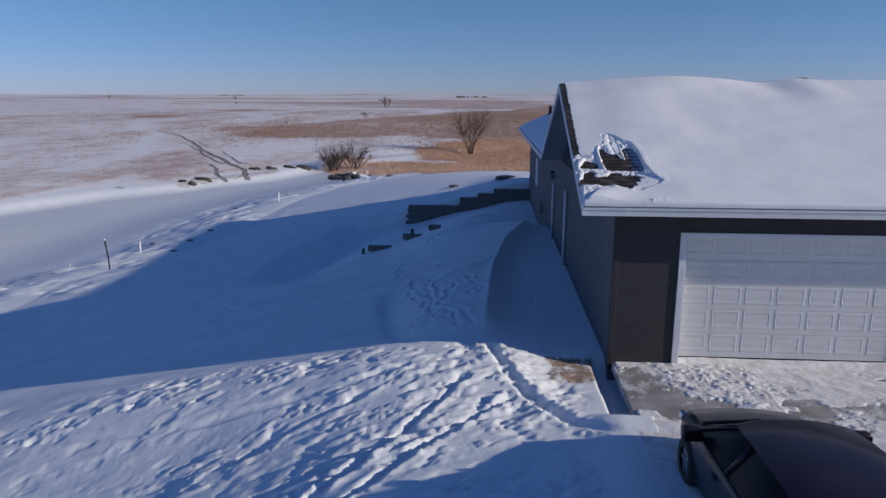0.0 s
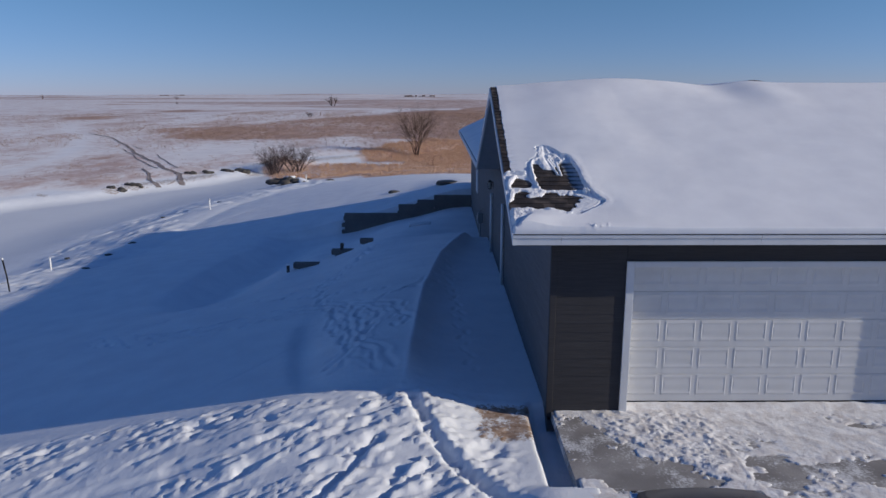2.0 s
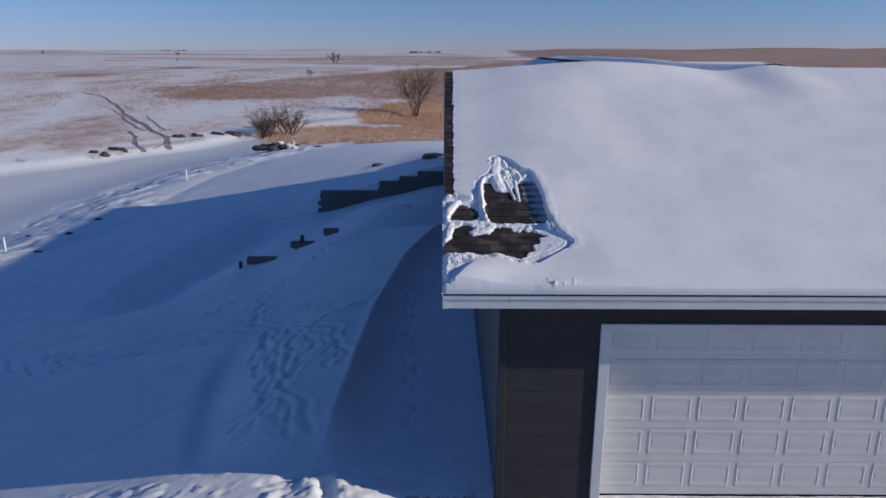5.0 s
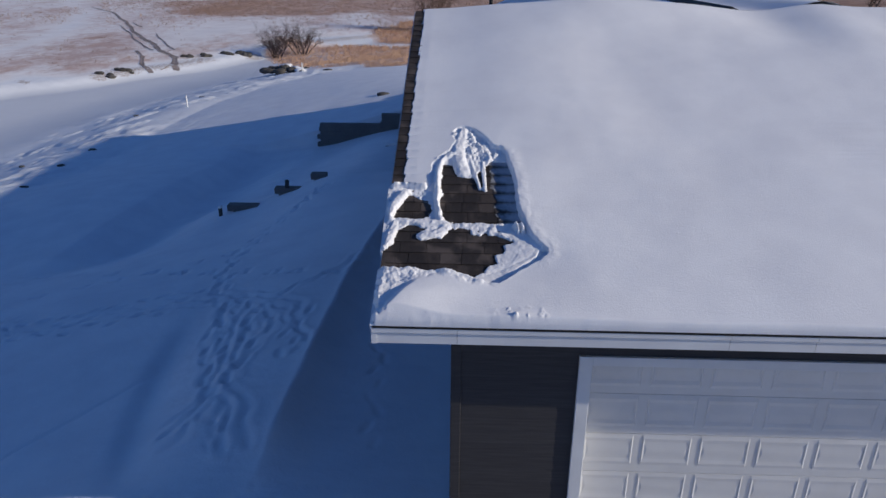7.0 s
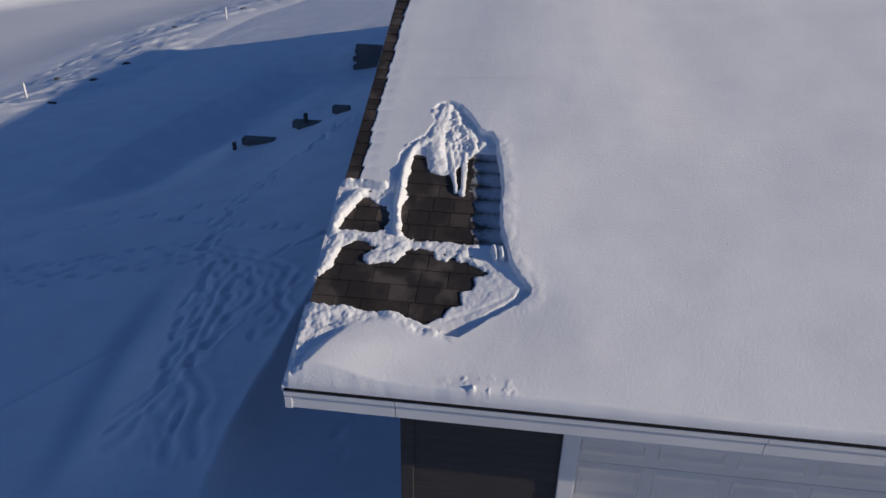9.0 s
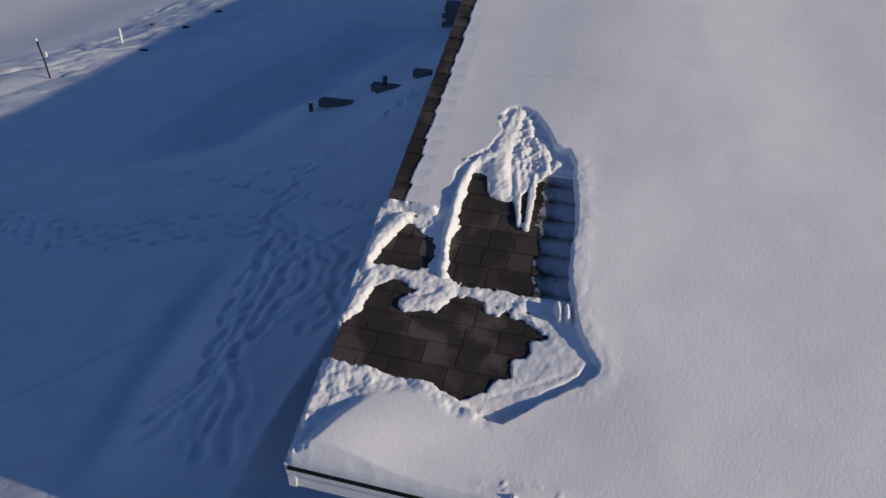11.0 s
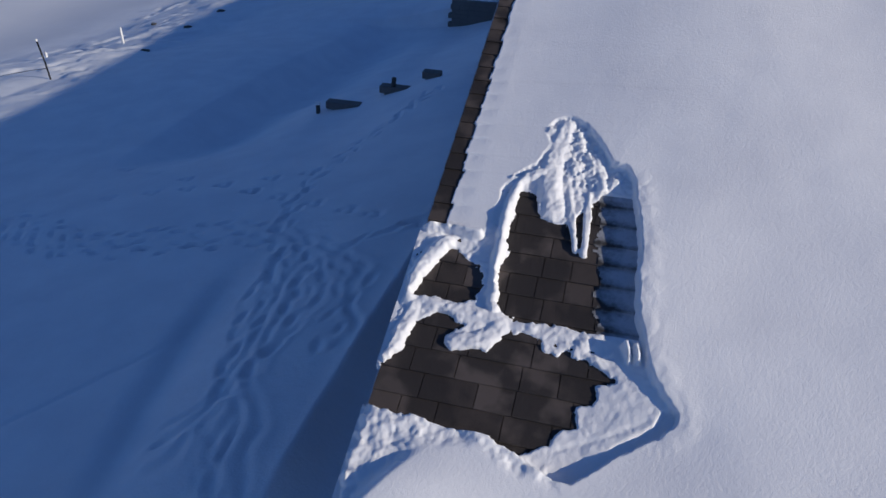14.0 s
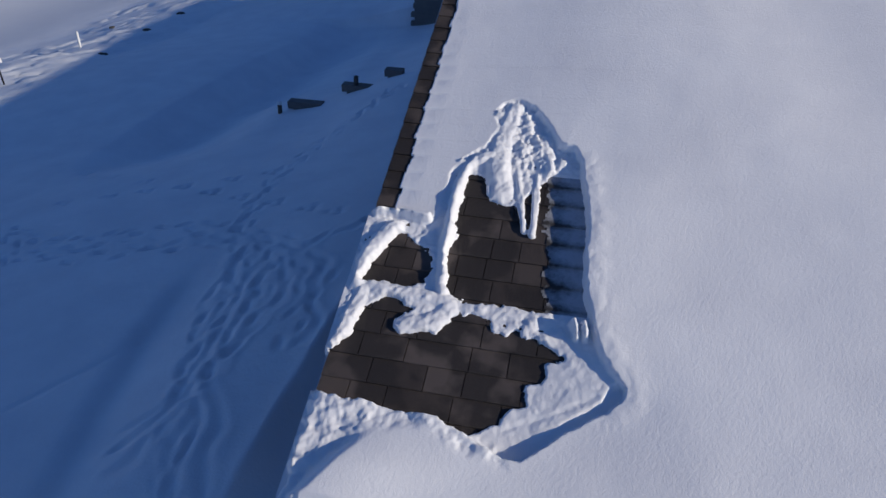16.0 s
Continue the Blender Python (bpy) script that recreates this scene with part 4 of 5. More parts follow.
RIDGES = [   # line, half width, height of the snow left standing
    ([(0.67, 2.46), (0.57, 2.42), (0.52, 2.34), (0.50, 2.22), (0.49, 2.05), (0.50, 1.88), (0.51, 1.71), (0.52, 1.55), (0.55, 1.40)], 0.042, 0.074),
    ([(0.16, 1.80), (0.09, 1.68), (0.05, 1.52), (0.03, 1.38)], 0.062, 0.070),
    ([(0.02, 1.36), (0.16, 1.355), (0.37, 1.345), (0.58, 1.33)], 0.060, 0.046),
    ([(0.09, 1.33), (0.05, 1.13), (0.02, 0.97), (0.01, 0.90)], 0.050, 0.050),
    ([(0.35, 1.13), (0.48, 1.155), (0.57, 1.22), (0.61, 1.30)], 0.068, 0.048),
    ([(0.60, 1.325), (0.80, 1.305), (1.02, 1.31)], 0.050, 0.040),
    ([(0.93, 1.31), (0.95, 1.16)], 0.048, 0.032),
    ([(1.07, 1.30), (1.10, 1.21), (1.21, 1.15)], 0.050, 0.040),
    ([(1.315, 1.29), (1.335, 1.20)], 0.026, 0.115),
    ([(1.365, 1.29), (1.385, 1.21)], 0.024, 0.115),
    ([(0.76, 2.92), (0.72, 2.66), (0.71, 2.45), (0.74, 2.30)], 0.090, 0.066),
    ([(0.74, 2.34), (0.78, 2.17)], 0.080, 0.050),
    ([(0.80, 2.62), (0.84, 2.46), (0.91, 2.09), (0.95, 1.90)], 0.027, 0.040),
    ([(0.95, 2.80), (0.98, 2.44), (1.0, 2.11), (1.01, 1.87)], 0.030, 0.042),
    ([(1.00, 2.66), (1.04, 2.52), (1.06, 2.38)], 0.050, 0.060),
]


def frost_side(v):
    """Where the swept shingles give way to dusted ones."""
    return np.interp(v, (1.36, 1.58, 1.90, 2.30), (1.15, 1.13, 1.10, 1.06))


def snow_depth(u, v):
    """Depth of the snow over the front slope, below zero where shingles lie bare."""
    base = 0.108 + 0.03 * fbm(u, v, 3.5, 3, 101) + 0.008 * fbm(u, v, 0.6, 3, 103)
    base = base + 0.014 * np.exp(-(((u - 1.45) / 0.4) ** 2 + ((v - 1.9) / 0.55) ** 2)) - 0.040 * np.exp(-(((u - 1.4) / 0.45) ** 2 + ((v - 0.75) / 0.33) ** 2))
    # wind-formed swells: one from the ridge down the slope, one by the far ridge, a hump at the ridge
    c, _, _ = line_distance(u, v, [(2.0, 6.3), (1.98, 5.4), (2.02, 4.63), (2.17, 3.85), (2.37, 3.15), (2.58, 2.33)])
    fade = smooth(v, 2.2, 3.0) * smooth(-v, -6.1, -5.2)
    west = np.where(u < np.interp(v, (2.33, 3.15, 3.85, 4.63, 5.4), (2.58, 2.37, 2.17, 2.02, 1.98)), 1.0, -1.0) * c
    base = base + 0.030 * fade * smooth(west, -0.75, 0.12) * (1 - smooth(west, 0.3, 1.6))
    line = np.interp(v, (4.2, 4.56, 5.24, 5.7, 6.2), (6.30, 6.26, 6.23, 6.03, 5.8))
    q = u - line
    base = base + 0.055 * smooth(v, 4.1, 5.4) * np.where(q < 0, np.exp(-(q / 0.55) ** 2), np.exp(-(q / 0.42) ** 2)) - 0.05 * smooth(v, 4.6, 5.8) * np.exp(-((q + 0.95) / 0.5) ** 2)
    base = base + 0.115 * np.exp(-((u - 2.9) / 1.3) ** 2) * smooth(v, 4.4, 6.05) - 0.03 * np.exp(-((u - 5.3) / 0.5) ** 2) * smooth(v, 5.0, 6.0)
    base = base + 0.012 * fbm(u, v, 0.22, 4, 137) * smooth(-np.hypot((u - 5.9) / 1.2, (v - 2.6) / 0.8), -1.2, -0.5)
    # rough trodden snow below the patch
    low = smooth(inside_distance(u, v, TRODDEN) + 0.06 * fbm(u, v, 0.2, 3, 151), -0.03, 0.06)
    rough = fbm(u, v, 0.095, 4, 105, 0.58)
    crumb = fbm(u, v, 0.026, 2, 153, 0.6)
    base = base + low * (0.020 * rough + 0.007 * crumb + 0.030 * fbm(u, v, 0.22, 2, 107) - 0.012)
    scarp, ss, _ = line_distance(u, v, [(0.05, -0.02), (0.13, 0.10), (0.26, 0.30), (0.38, 0.46)])
    base = base + 0.062 * np.where(ss > 0, np.exp(-(scarp / 0.35) ** 2), np.exp(-(scarp / 0.05) ** 2)) * smooth(-v, -0.55, -0.25) - 0.02 * (ss < 0) * np.exp(-((scarp - 0.12) / 0.08) ** 2) * smooth(-v, -0.55, -0.3)
    # dug area with what was left in it
    wob = 0.016 * fbm(u, v, 0.11, 4, 109, 0.6)
    dug = inside_distance(u, v, DUG) + wob
    left = 0.024 + 0.014 * np.maximum(rough, -0.3) + 0.007 * crumb + (0.018 + 0.016 * rough + 0.012 * crumb) * smooth(v, 2.25, 2.5)
    # thin packed sheet beside the trench, cracked along it and thicker uphill
    left = np.maximum(left, (0.027 + 0.07 * np.clip(u - 1.15, 0, 0.42) + 0.006 * rough + 0.003 * crumb) * smooth(-v, -1.34, -1.15) * smooth(u, 0.7, 0.95))
    c, _, _ = line_distance(u, v, [(1.02, 0.63), (1.27, 0.755), (1.47, 0.885)])
    left = left - 0.005 * np.exp(-((c + wob) / 0.012) ** 2)
    edge_f = frost_side(v)
    frost = smooth(u, edge_f - 0.03, edge_f + 0.02) * smooth(v, 1.34, 1.38) * smooth(-v, -2.40, -2.32)
    for pts, w, hgt in RIDGES:
        c, _, _ = line_distance(u, v, pts)
        c = np.maximum(c + wob, 0)
        left = np.maximum(left, (hgt * (1 + 0.35 * fbm(u, v, 0.25, 2, 135)) + 0.015 * rough + 0.007 * crumb) * np.exp(-(c / w) ** 3))
    rim = 0.006 * np.exp(-((dug + 0.06) / 0.06) ** 2) * (0.3 + 1.6 * np.abs(fbm(u, v, 0.13, 3, 111))) * smooth(u, 1.15, 1.25) * smooth(v, 0.6, 0.8) * smooth(-v, -2.65, -2.4)
    h = base
    # the snow thins out towards the rake, ragged by courses
    k = np.floor((v - 0.02) / 0.15)
    edge = 0.112 + 0.035 * vnoise(k * 3.7, k * 0.0 + 0.5, 115) + 0.010 * ((v - 0.02) / 0.15 - k) + 0.014 * fbm(u, v, 0.12, 3, 117)
    strip = smooth(v, 1.86, 1.94)
    lim = np.minimum(h, 0.10 * smooth(u - edge, -0.2, 1.7) + 0.024 - 0.010 * ((v - 0.02) / 0.15 - k) * (1 - smooth(u - edge, 0.0, 0.16)))
    h = np.where(strip > 0.5, lim + (h - lim) * smooth(u, 0.5, 2.3), h) + rim
    h = h + (left - h) * smooth(dug, -0.008, 0.012)
    # trench along the lower edge of the dug area
    inner = inside_distance(u, v, [(1.03, 0.53), (1.17, 0.63), (1.32, 0.75), (1.48, 0.87), (1.53, 0.97), (1.62, 1.0), (1.70, 0.90), (1.55, 0.70), (1.15, 0.38), (1.0, 0.42)])
    h = np.where(dug > 0.0, h + (0.024 + 0.004 * rough - h) * smooth(inner + 0.5 * wob - 0.026, -0.012, 0.012), h)
    for pts in (BARE_TOP, BARE_SMALL, BARE_LOW):
        b = inside_distance(u, v, pts) + 0.030 * fbm(u, v, 0.07, 4, 113, 0.65)
        bare = smooth(b, -0.022, 0.010)
        for line, w, hgt in RIDGES[11:14]:
            c, _, _ = line_distance(u, v, line)
            bare = bare * smooth(c + 1.2 * wob, 0.55 * w, 0.95 * w)
        h = h * (1 - bare) - 0.03 * bare
    thin = smooth(frost, 0.3, 0.6) * smooth(dug, 0.005, 0.02)
    h = h * (1 - thin) - 0.03 * thin
    h = np.where((strip > 0.5) & (u < edge), -0.05, h)
    # rounded edges at the rake below, the eave and the ridge
    h = np.where(strip <= 0.5, np.minimum(h, 0.02 + 0.45 * np.sqrt(np.maximum(u + 0.025 - 0.09 * np.abs(fbm(u, v, 0.09, 3, 163)), 0))), h)
    h = np.minimum(h, 0.004 + 0.50 * np.sqrt(np.maximum(v - 0.000 - 0.008 * np.abs(fbm(u, v, 0.2, 3, 119)), 0)))
    clod = np.exp(-(((u - 1.32) / 0.16) ** 2 + ((v - 0.09) / 0.05) ** 2))
    h = h + clod * (0.022 + 0.07 * np.maximum(fbm(u, v, 0.06, 3, 121, 0.6), -0.1))
    return h


us = spread(-0.03, 1.72, 0.0085, -0.03, EAST_X - RAKE_X, 1.1, 1.06)
us = us[us <= EAST_X - RAKE_X + 0.3]
vs = np.append([-0.012], spread(0.0, 3.1, 0.009, 0.0, SLOPE, 1.1, 1.04))
vs = np.append(vs[vs < SLOPE - 0.03], [SLOPE - 0.03, SLOPE])
U, V = np.meshgrid(us, vs)
H = snow_depth(U, V)
H = np.where(V < 0, -0.022, np.maximum(H, -0.04))
SX, SY, SZ = RAKE_X + U, EAVE_Y + V * COS - H * PITCH * COS, EAVE_Z + V * PITCH * COS + H * COS
# at the ridge the surface meets the back slope
SY = np.where(V > SLOPE - 0.001, RIDGE_Y, SY)
snow_roof = sheet("roof_snow", SX, SY, SZ, M_ROOFSNOW, H > -0.025)
tagged(snow_roof, "wind-packed snow on the garage roof, dug away to bare shingles at one corner", "snow", kind="stuff")

# frost left on the shingles along the cut edge, shade mixed into its colour
FU, FV = np.meshgrid(np.arange(1.0, 1.47, 0.010), np.arange(1.29, 2.47, 0.0107))
part_v = (FV - 0.02) / 0.15 - np.floor((FV - 0.02) / 0.15)
FH = 0.0245 - 0.0135 * part_v + 0.001 * fbm(FU, FV, 0.05, 3, 147)
into = FU - frost_side(FV)
# painted darker at each course foot for the butt's shade and joint
cover = 0.15 + 0.55 * smooth(into, 0.0, 0.20) + 0.35 * smooth(part_v, 0.15, 0.5) * smooth(-part_v, -1.05, -0.7) - 0.30 * smooth(-part_v, -0.16, -0.06) + 0.3 * fbm(FU, FV, 0.12, 3, 149)
kept = (into + 0.05 * fbm(FU, FV, 0.06, 3, 155) > 0.0) & (inside_distance(FU, FV, DUG) > -0.03)
frost_sheet = sheet("frost", RAKE_X + FU, EAVE_Y + FV * COS - FH * PITCH * COS, EAVE_Z + FV * PITCH * COS + FH * COS, M_FROST, kept, attrs={"cover": np.clip(cover, 0, 1)})
tagged(frost_sheet, "thin frost, greyed for shade, on the shingles beside the cut snow", "frost", kind="stuff")

# back slope, wing and cross roof snow
bu, bv = np.meshgrid(np.linspace(0.05, EAST_X - RAKE_X, 60), np.linspace(0, SLOPE, 26))
top_h = np.interp(bu[0], us, H[-1])
bh = np.where(bv < 0.06, 0.0, 0.07) + (top_h[None, :] - 0.07) * smooth(bv, SLOPE * 0.5, SLOPE)
back = sheet("back_roof_snow", RAKE_X + bu, BACK_Y - bv * COS + bh * PITCH * COS * (bv < SLOPE - 0.01), EAVE_Z + bv * PITCH * COS + bh * COS, M_ROOFSNOW)
tagged(back, "smooth snow on the back slope of the garage roof", "snow", kind="stuff")
wy, ws = np.meshgrid(np.linspace(RIDGE_Y + 0.3, WING_END - 0.05, 90), np.linspace(0, 1, 26))
wx = RAKE_X + 0.03 + ws * (WING_X - 0.16 - RAKE_X)
wz = 3.3 + (wx - RAKE_X) * WING_PITCH + 0.06 * smooth(ws, 0.0, 0.03) * (1 - smooth(ws, 0.96, 1.0)) + 0.03 * fbm(wx, wy, 2.5, 3, 131) * smooth(ws, 0, 0.1)
wing_snow = sheet("wing_roof_snow", wx, wy, wz, M_ROOFSNOW, (wy > BACK_Y - 0.05) | (wx > 3.2))
tagged(wing_snow, "smooth shaded snow on the rear wing roof", "snow", kind="stuff")
ey, es = np.meshgrid(np.linspace(RIDGE_Y + 0.3, WING_END - 0.05, 110), np.linspace(0, 1, 40))
ex = WING_X + 0.12 + es * 5.0
swell = 0.30 * smooth(es, 0.0, 0.22) * smooth(-es, -1.0, -0.3) * (0.8 + 0.5 * fbm(ex, ey, 6, 2, 133))
ez = WING_Z - (ex - WING_X) * WING_PITCH * (0.15 + 0.85 * smooth(es, 0.1, 0.6)) - 0.02 + swell
east_snow = sheet("east_roof_snow", ex, ey, ez, M_ROOFSNOW)
tagged(east_snow, "deep wind drift of snow lying against the roof ridge", "snow", kind="stuff")
cx, cs = np.meshgrid(np.linspace(WING_X + 0.5, 12.57, 30), np.linspace(0, 1, 20))
cross_snow = sheet("cross_roof_snow", cx, 24.05 + cs * 5.95, 3.1 + cs * 2.46 + 0.05 * smooth(cs, 0, 0.05), M_ROOFSNOW)
tagged(cross_snow, "even snow on the east roof slope", "snow", kind="stuff")

# ---- shingles laid in courses, the ones that lie bare ----
COURSE = 0.15
turn = Matrix.Rotation(math.atan(PITCH), 4, "X")
shingle_rng = random.Random(11)
shingle_kinds = []
for w in (0.17, 0.21, 0.26, 0.31, 0.36):
    bm = bmesh.new()
    lift = 0.004
    prism(bm, [(0.0, 0.000), (0.0, 0.013 + lift), (0.006, 0.016 + lift), (COURSE + 0.03, 0.005), (COURSE + 0.03, 0.0)], 0, 0.002, w - 0.003)
    bmesh.ops.recalc_face_normals(bm, faces=bm.faces)
    me = bpy.data.meshes.new("shingle")
    bm.to_mesh(me)
    bm.free()
    me.materials.append(M_SHINGLE)
    shingle_kinds.append((w, me))
for k in range(int(SLOPE / COURSE)):
    v = 0.02 + k * COURSE
    reach_u = 1.65 if 0.40 < v < 2.5 else 0.36
    u = -0.005
    first = True
    while u < reach_u:
        w, me = shingle_rng.choice(shingle_kinds)
        if first:
            w, me = shingle_kinds[(k * 2) % 4]
            first = False
        ob = new("shingle", me)
        ob.parent = garage_roof
        ob.matrix_basis = Matrix.Translation(on_roof(u, v, shingle_rng.uniform(-0.001, 0.002))) @ turn @ pose(0, 0, 0, 0, 0, shingle_rng.uniform(-0.25, 0.25))
        u += w

# ---- retaining walls ----
block_kinds = []
for w in (0.40, 0.46, 0.52):
    bm = bmesh.new()
    box(bm, (0.001, 0, 0.001), (w - 0.001, 0.30, 0.199), 0.005)
    bmesh.ops.recalc_face_normals(bm, faces=bm.faces)
    me = bpy.data.meshes.new("block")
    bm.to_mesh(me)
    bm.free()
    me.materials.append(M_BLOCK)
    block_kinds.append((w, me))
block_rng = random.Random(8)


def block_wall(label, runs, step=0.2):
    """A dry-laid block wall: runs of (x from, x to, y, foot, top), laid in courses."""
    wall = empty("retaining_wall", label, "retaining wall", at=(runs[0][0], runs[0][2], runs[0][3]))
    base = Vector(wall.location)
    for xa, xb, y, foot, top in runs:
        n = max(1, round((top - foot) / step))
        for c in range(n):
            x = xa - block_rng.uniform(0, 0.2) * (c % 2)
            while x < xb - 0.05:
                w, me = block_rng.choice(block_kinds)
                if x + w > xb + 0.12:
                    w, me = block_kinds[0]
                ob = new("block", me)
                ob.parent = wall
                ob.matrix_basis = Matrix.Translation(Vector((x, y + block_rng.uniform(-0.005, 0.005) + 0.002 * c, top - (n - c) * step)) - base)
                x += w
    return wall


block_wall("stepped grey concrete block retaining wall beside the house", [(-4.9, -1.7, 43.0, -2.9, -1.44), (-1.7, -0.6, 43.02, -2.6, -0.92), (-0.6, 0.4, 43.04, -2.4, -0.66), (0.4, 2.5, 43.06, -2.4, -0.38)])
for label, xa, xb, y in (
    ("snow-buried step of a grey block wall in a drift", -4.75, -4.0, 28.55),
    ("snow-buried middle step of a block wall in a drift", -3.4, -2.85, 29.2),
    ("low snow-buried top step of a block wall", -2.4, -1.95, 29.95),
):
    top = ground_at((xa + xb) / 2, y) + 0.15
    block_wall(label, [(xa, xb, y, top - 0.8, top)])
post = empty("marker_post", "short dark post sticking out of the drift", "post", at=(-5.1, 28.4, ground_at(-5.1, 28.4)))
tube("shaft", [(0, 0, -0.3), (0.02, 0, 0.28)], 0.06, M_STONE, post)
tube("cap", [(0.02, 0, 0.27), (0.02, 0, 0.34)], 0.075, M_SNOW, post)
post2 = empty("marker_post", "broken dark post standing on the block wall", "post", at=(-3.15, 29.3, ground_at(-3.1, 29.2) + 0.15))
tube("shaft", [(0, 0, -0.05), (0.03, 0, 0.24)], 0.07, M_STONE, post2)

# snow-covered table by the wall
table = empty("patio_table", "metal patio table with a thick cap of snow", "table", at=(-0.3, 37.6, ground_at(-0.3, 37.6)))
th = -1.12 - table.location.z
bm = bmesh.new()
box(bm, (-0.55, -0.4, th - 0.05), (0.55, 0.4, th), 0.015)
part("tabletop", bm, M_METER, table)
bm = bmesh.new()
box(bm, (-0.54, -0.39, th), (0.54, 0.39, th + 0.14), 0.06)
part("snow_cap", bm, M_SNOW, table, "cap of snow", True)
for sx in (-0.48, 0.48):
    for sy in (-0.33, 0.33):
        tube("leg", [(sx, sy, -0.2), (sx * 0.95, sy * 0.95, th - 0.04)], 0.025, M_METER, table)

# ---- fence post, stakes and scattered stones on the slope ----
fence = empty("fence_post", "thin steel fence post with a sagging wire", "fence post", at=(-19.2, 33.7, ground_at(-19.2, 33.7)))
tube("post", [(0, 0, -0.4), (-0.05, 0.02, 0.7), (-0.16, 0.03, 1.55)], 0.035, M_BLACK, fence)
tube("cap", [(-0.158, 0.03, 1.50), (-0.165, 0.03, 1.60)], 0.045, M_STAKE, fence, "white cap")
wire = []
for k in range(14):
    s = k / 13
    x, y = -0.03 - 9.5 * s, 0.02 - 1.6 * s
    wire.append((x, y, ground_at(-19.2 + x, 33.7 + y) - fence.location.z + 0.10 + 0.35 * (2 * s - 1) ** 2))
tube("wire", wire, 0.010, M_BLACK, fence, sides=5)
for x, y, h in ((-21.5, 41.2, 0.75), (-25.6, 40.3, 0.35), (-17.8, 58.0, 0.8), (-13.4, 76.0, 0.8)):
    st = empty("survey_stake", "white plastic stake standing in the snow", "stake", group="stakes on the slope", at=(x, y, ground_at(x, y)))
    tube("shaft", [(0, 0, -0.3), (0.02, 0.01, h)], 0.06, M_STAKE, st, sides=6)
    tube("tip", [(0.02, 0.01, h), (0.02, 0.01, h + 0.06)], 0.03, M_STAKE, st, sides=6)


def rock(bm, at, size, rng):
    got = bmesh.ops.create_icosphere(bm, subdivisions=2, radius=1.0)
    ph = rng.uniform(0, 99)
    for v in got["verts"]:
        n = 1 + 0.45 * noise.noise(v.co * 1.6 + Vector((ph, 0, 0)))
        v.co = Vector((v.co.x * size[0] * n + at[0], v.co.y * size[1] * n + at[1], v.co.z * size[2] * n + at[2]))


rock_rng = random.Random(3)
for x, y, s in ((-17.9, 38.1, 0.17), (-19.4, 43.8, 0.16), (-19.4, 47.2, 0.18), (-2.4, 49.7, 0.28), (-10.8, 75.5, 0.30), (-23.2, 46.2, 0.14), (-21.2, 57.0, 0.16), (-18.5, 63.0, 0.18)):
    bm = bmesh.new()
    rock(bm, (0, 0, 0.02), (s * 1.5, s, s * 0.45), rock_rng)
    ob = part("stone", bm, M_STONE, smooth=True)
    ob.location = (x, y, ground_at(x, y))
    tagged(ob, "dark stone half buried in wind-blown snow", "stone", "stones on the slope")
pile = empty("rock_pile", "dark rocks heaped on the shore with snow between", "rocks", at=(-15.8, 79.5, ground_at(-15.8, 79.5)))
for k in range(16):
    bm = bmesh.new()
    a, r = rock_rng.uniform(0, 6.28), rock_rng.uniform(0, 1)
    s = rock_rng.uniform(0.35, 0.8)
    rock(bm, (2.6 * r * math.cos(a), 1.3 * r * math.sin(a), 0.15 + 0.3 * (1 - r)), (s, s * 0.8, s * 0.45), rock_rng)
    part("rock", bm, M_STONE if k % 4 else M_SNOW, pile, smooth=True)
# rocks added to darken the pond bank where it has dark shapes
for px, py, n in ((-38.7, 86.9, 3), (-37.7, 90.0, 5), (-34.4, 101.6, 3), (-33.2, 103.4, 4), (-30.3, 106.0, 4), (-28.0, 107.4, 9)):
    bank_pile = empty("rock_pile", "dark rocks added for the dark shapes of the pond bank", "rocks", group="rocks on the bank", at=(px, py, ground_at(px, py)))
    for k in range(n):
        bm = bmesh.new()
        s = rock_rng.uniform(0.22, 0.5)
        qx, qy = rock_rng.uniform(-0.25, 0.25) * n, rock_rng.uniform(-0.8, 0.8)
        rock(bm, (qx, qy, ground_at(px + qx, py + qy) - bank_pile.location.z + 0.1), (s * 1.3, s * 0.8, s * 0.6), rock_rng)
        part("rock", bm, M_STONE, bank_pile)
well = empty("well_cover", "dark round cover lying in the snow beside the house", "cover", at=(1.2, 47.5, ground_at(1.2, 47.5)))
bm = bmesh.new()
bmesh.ops.create_cone(bm, cap_ends=True, segments=24, radius1=0.75, radius2=0.65, depth=0.20, matrix=pose(0, 0, 0.03))
part("rim", bm, M_STONE, well)
bm = bmesh.new()
bmesh.ops.create_cone(bm, cap_ends=True, segments=24, radius1=0.6, radius2=0.45, depth=0.05, matrix=pose(0, 0, 0.15))
part("lid", bm, M_BLACK, well)


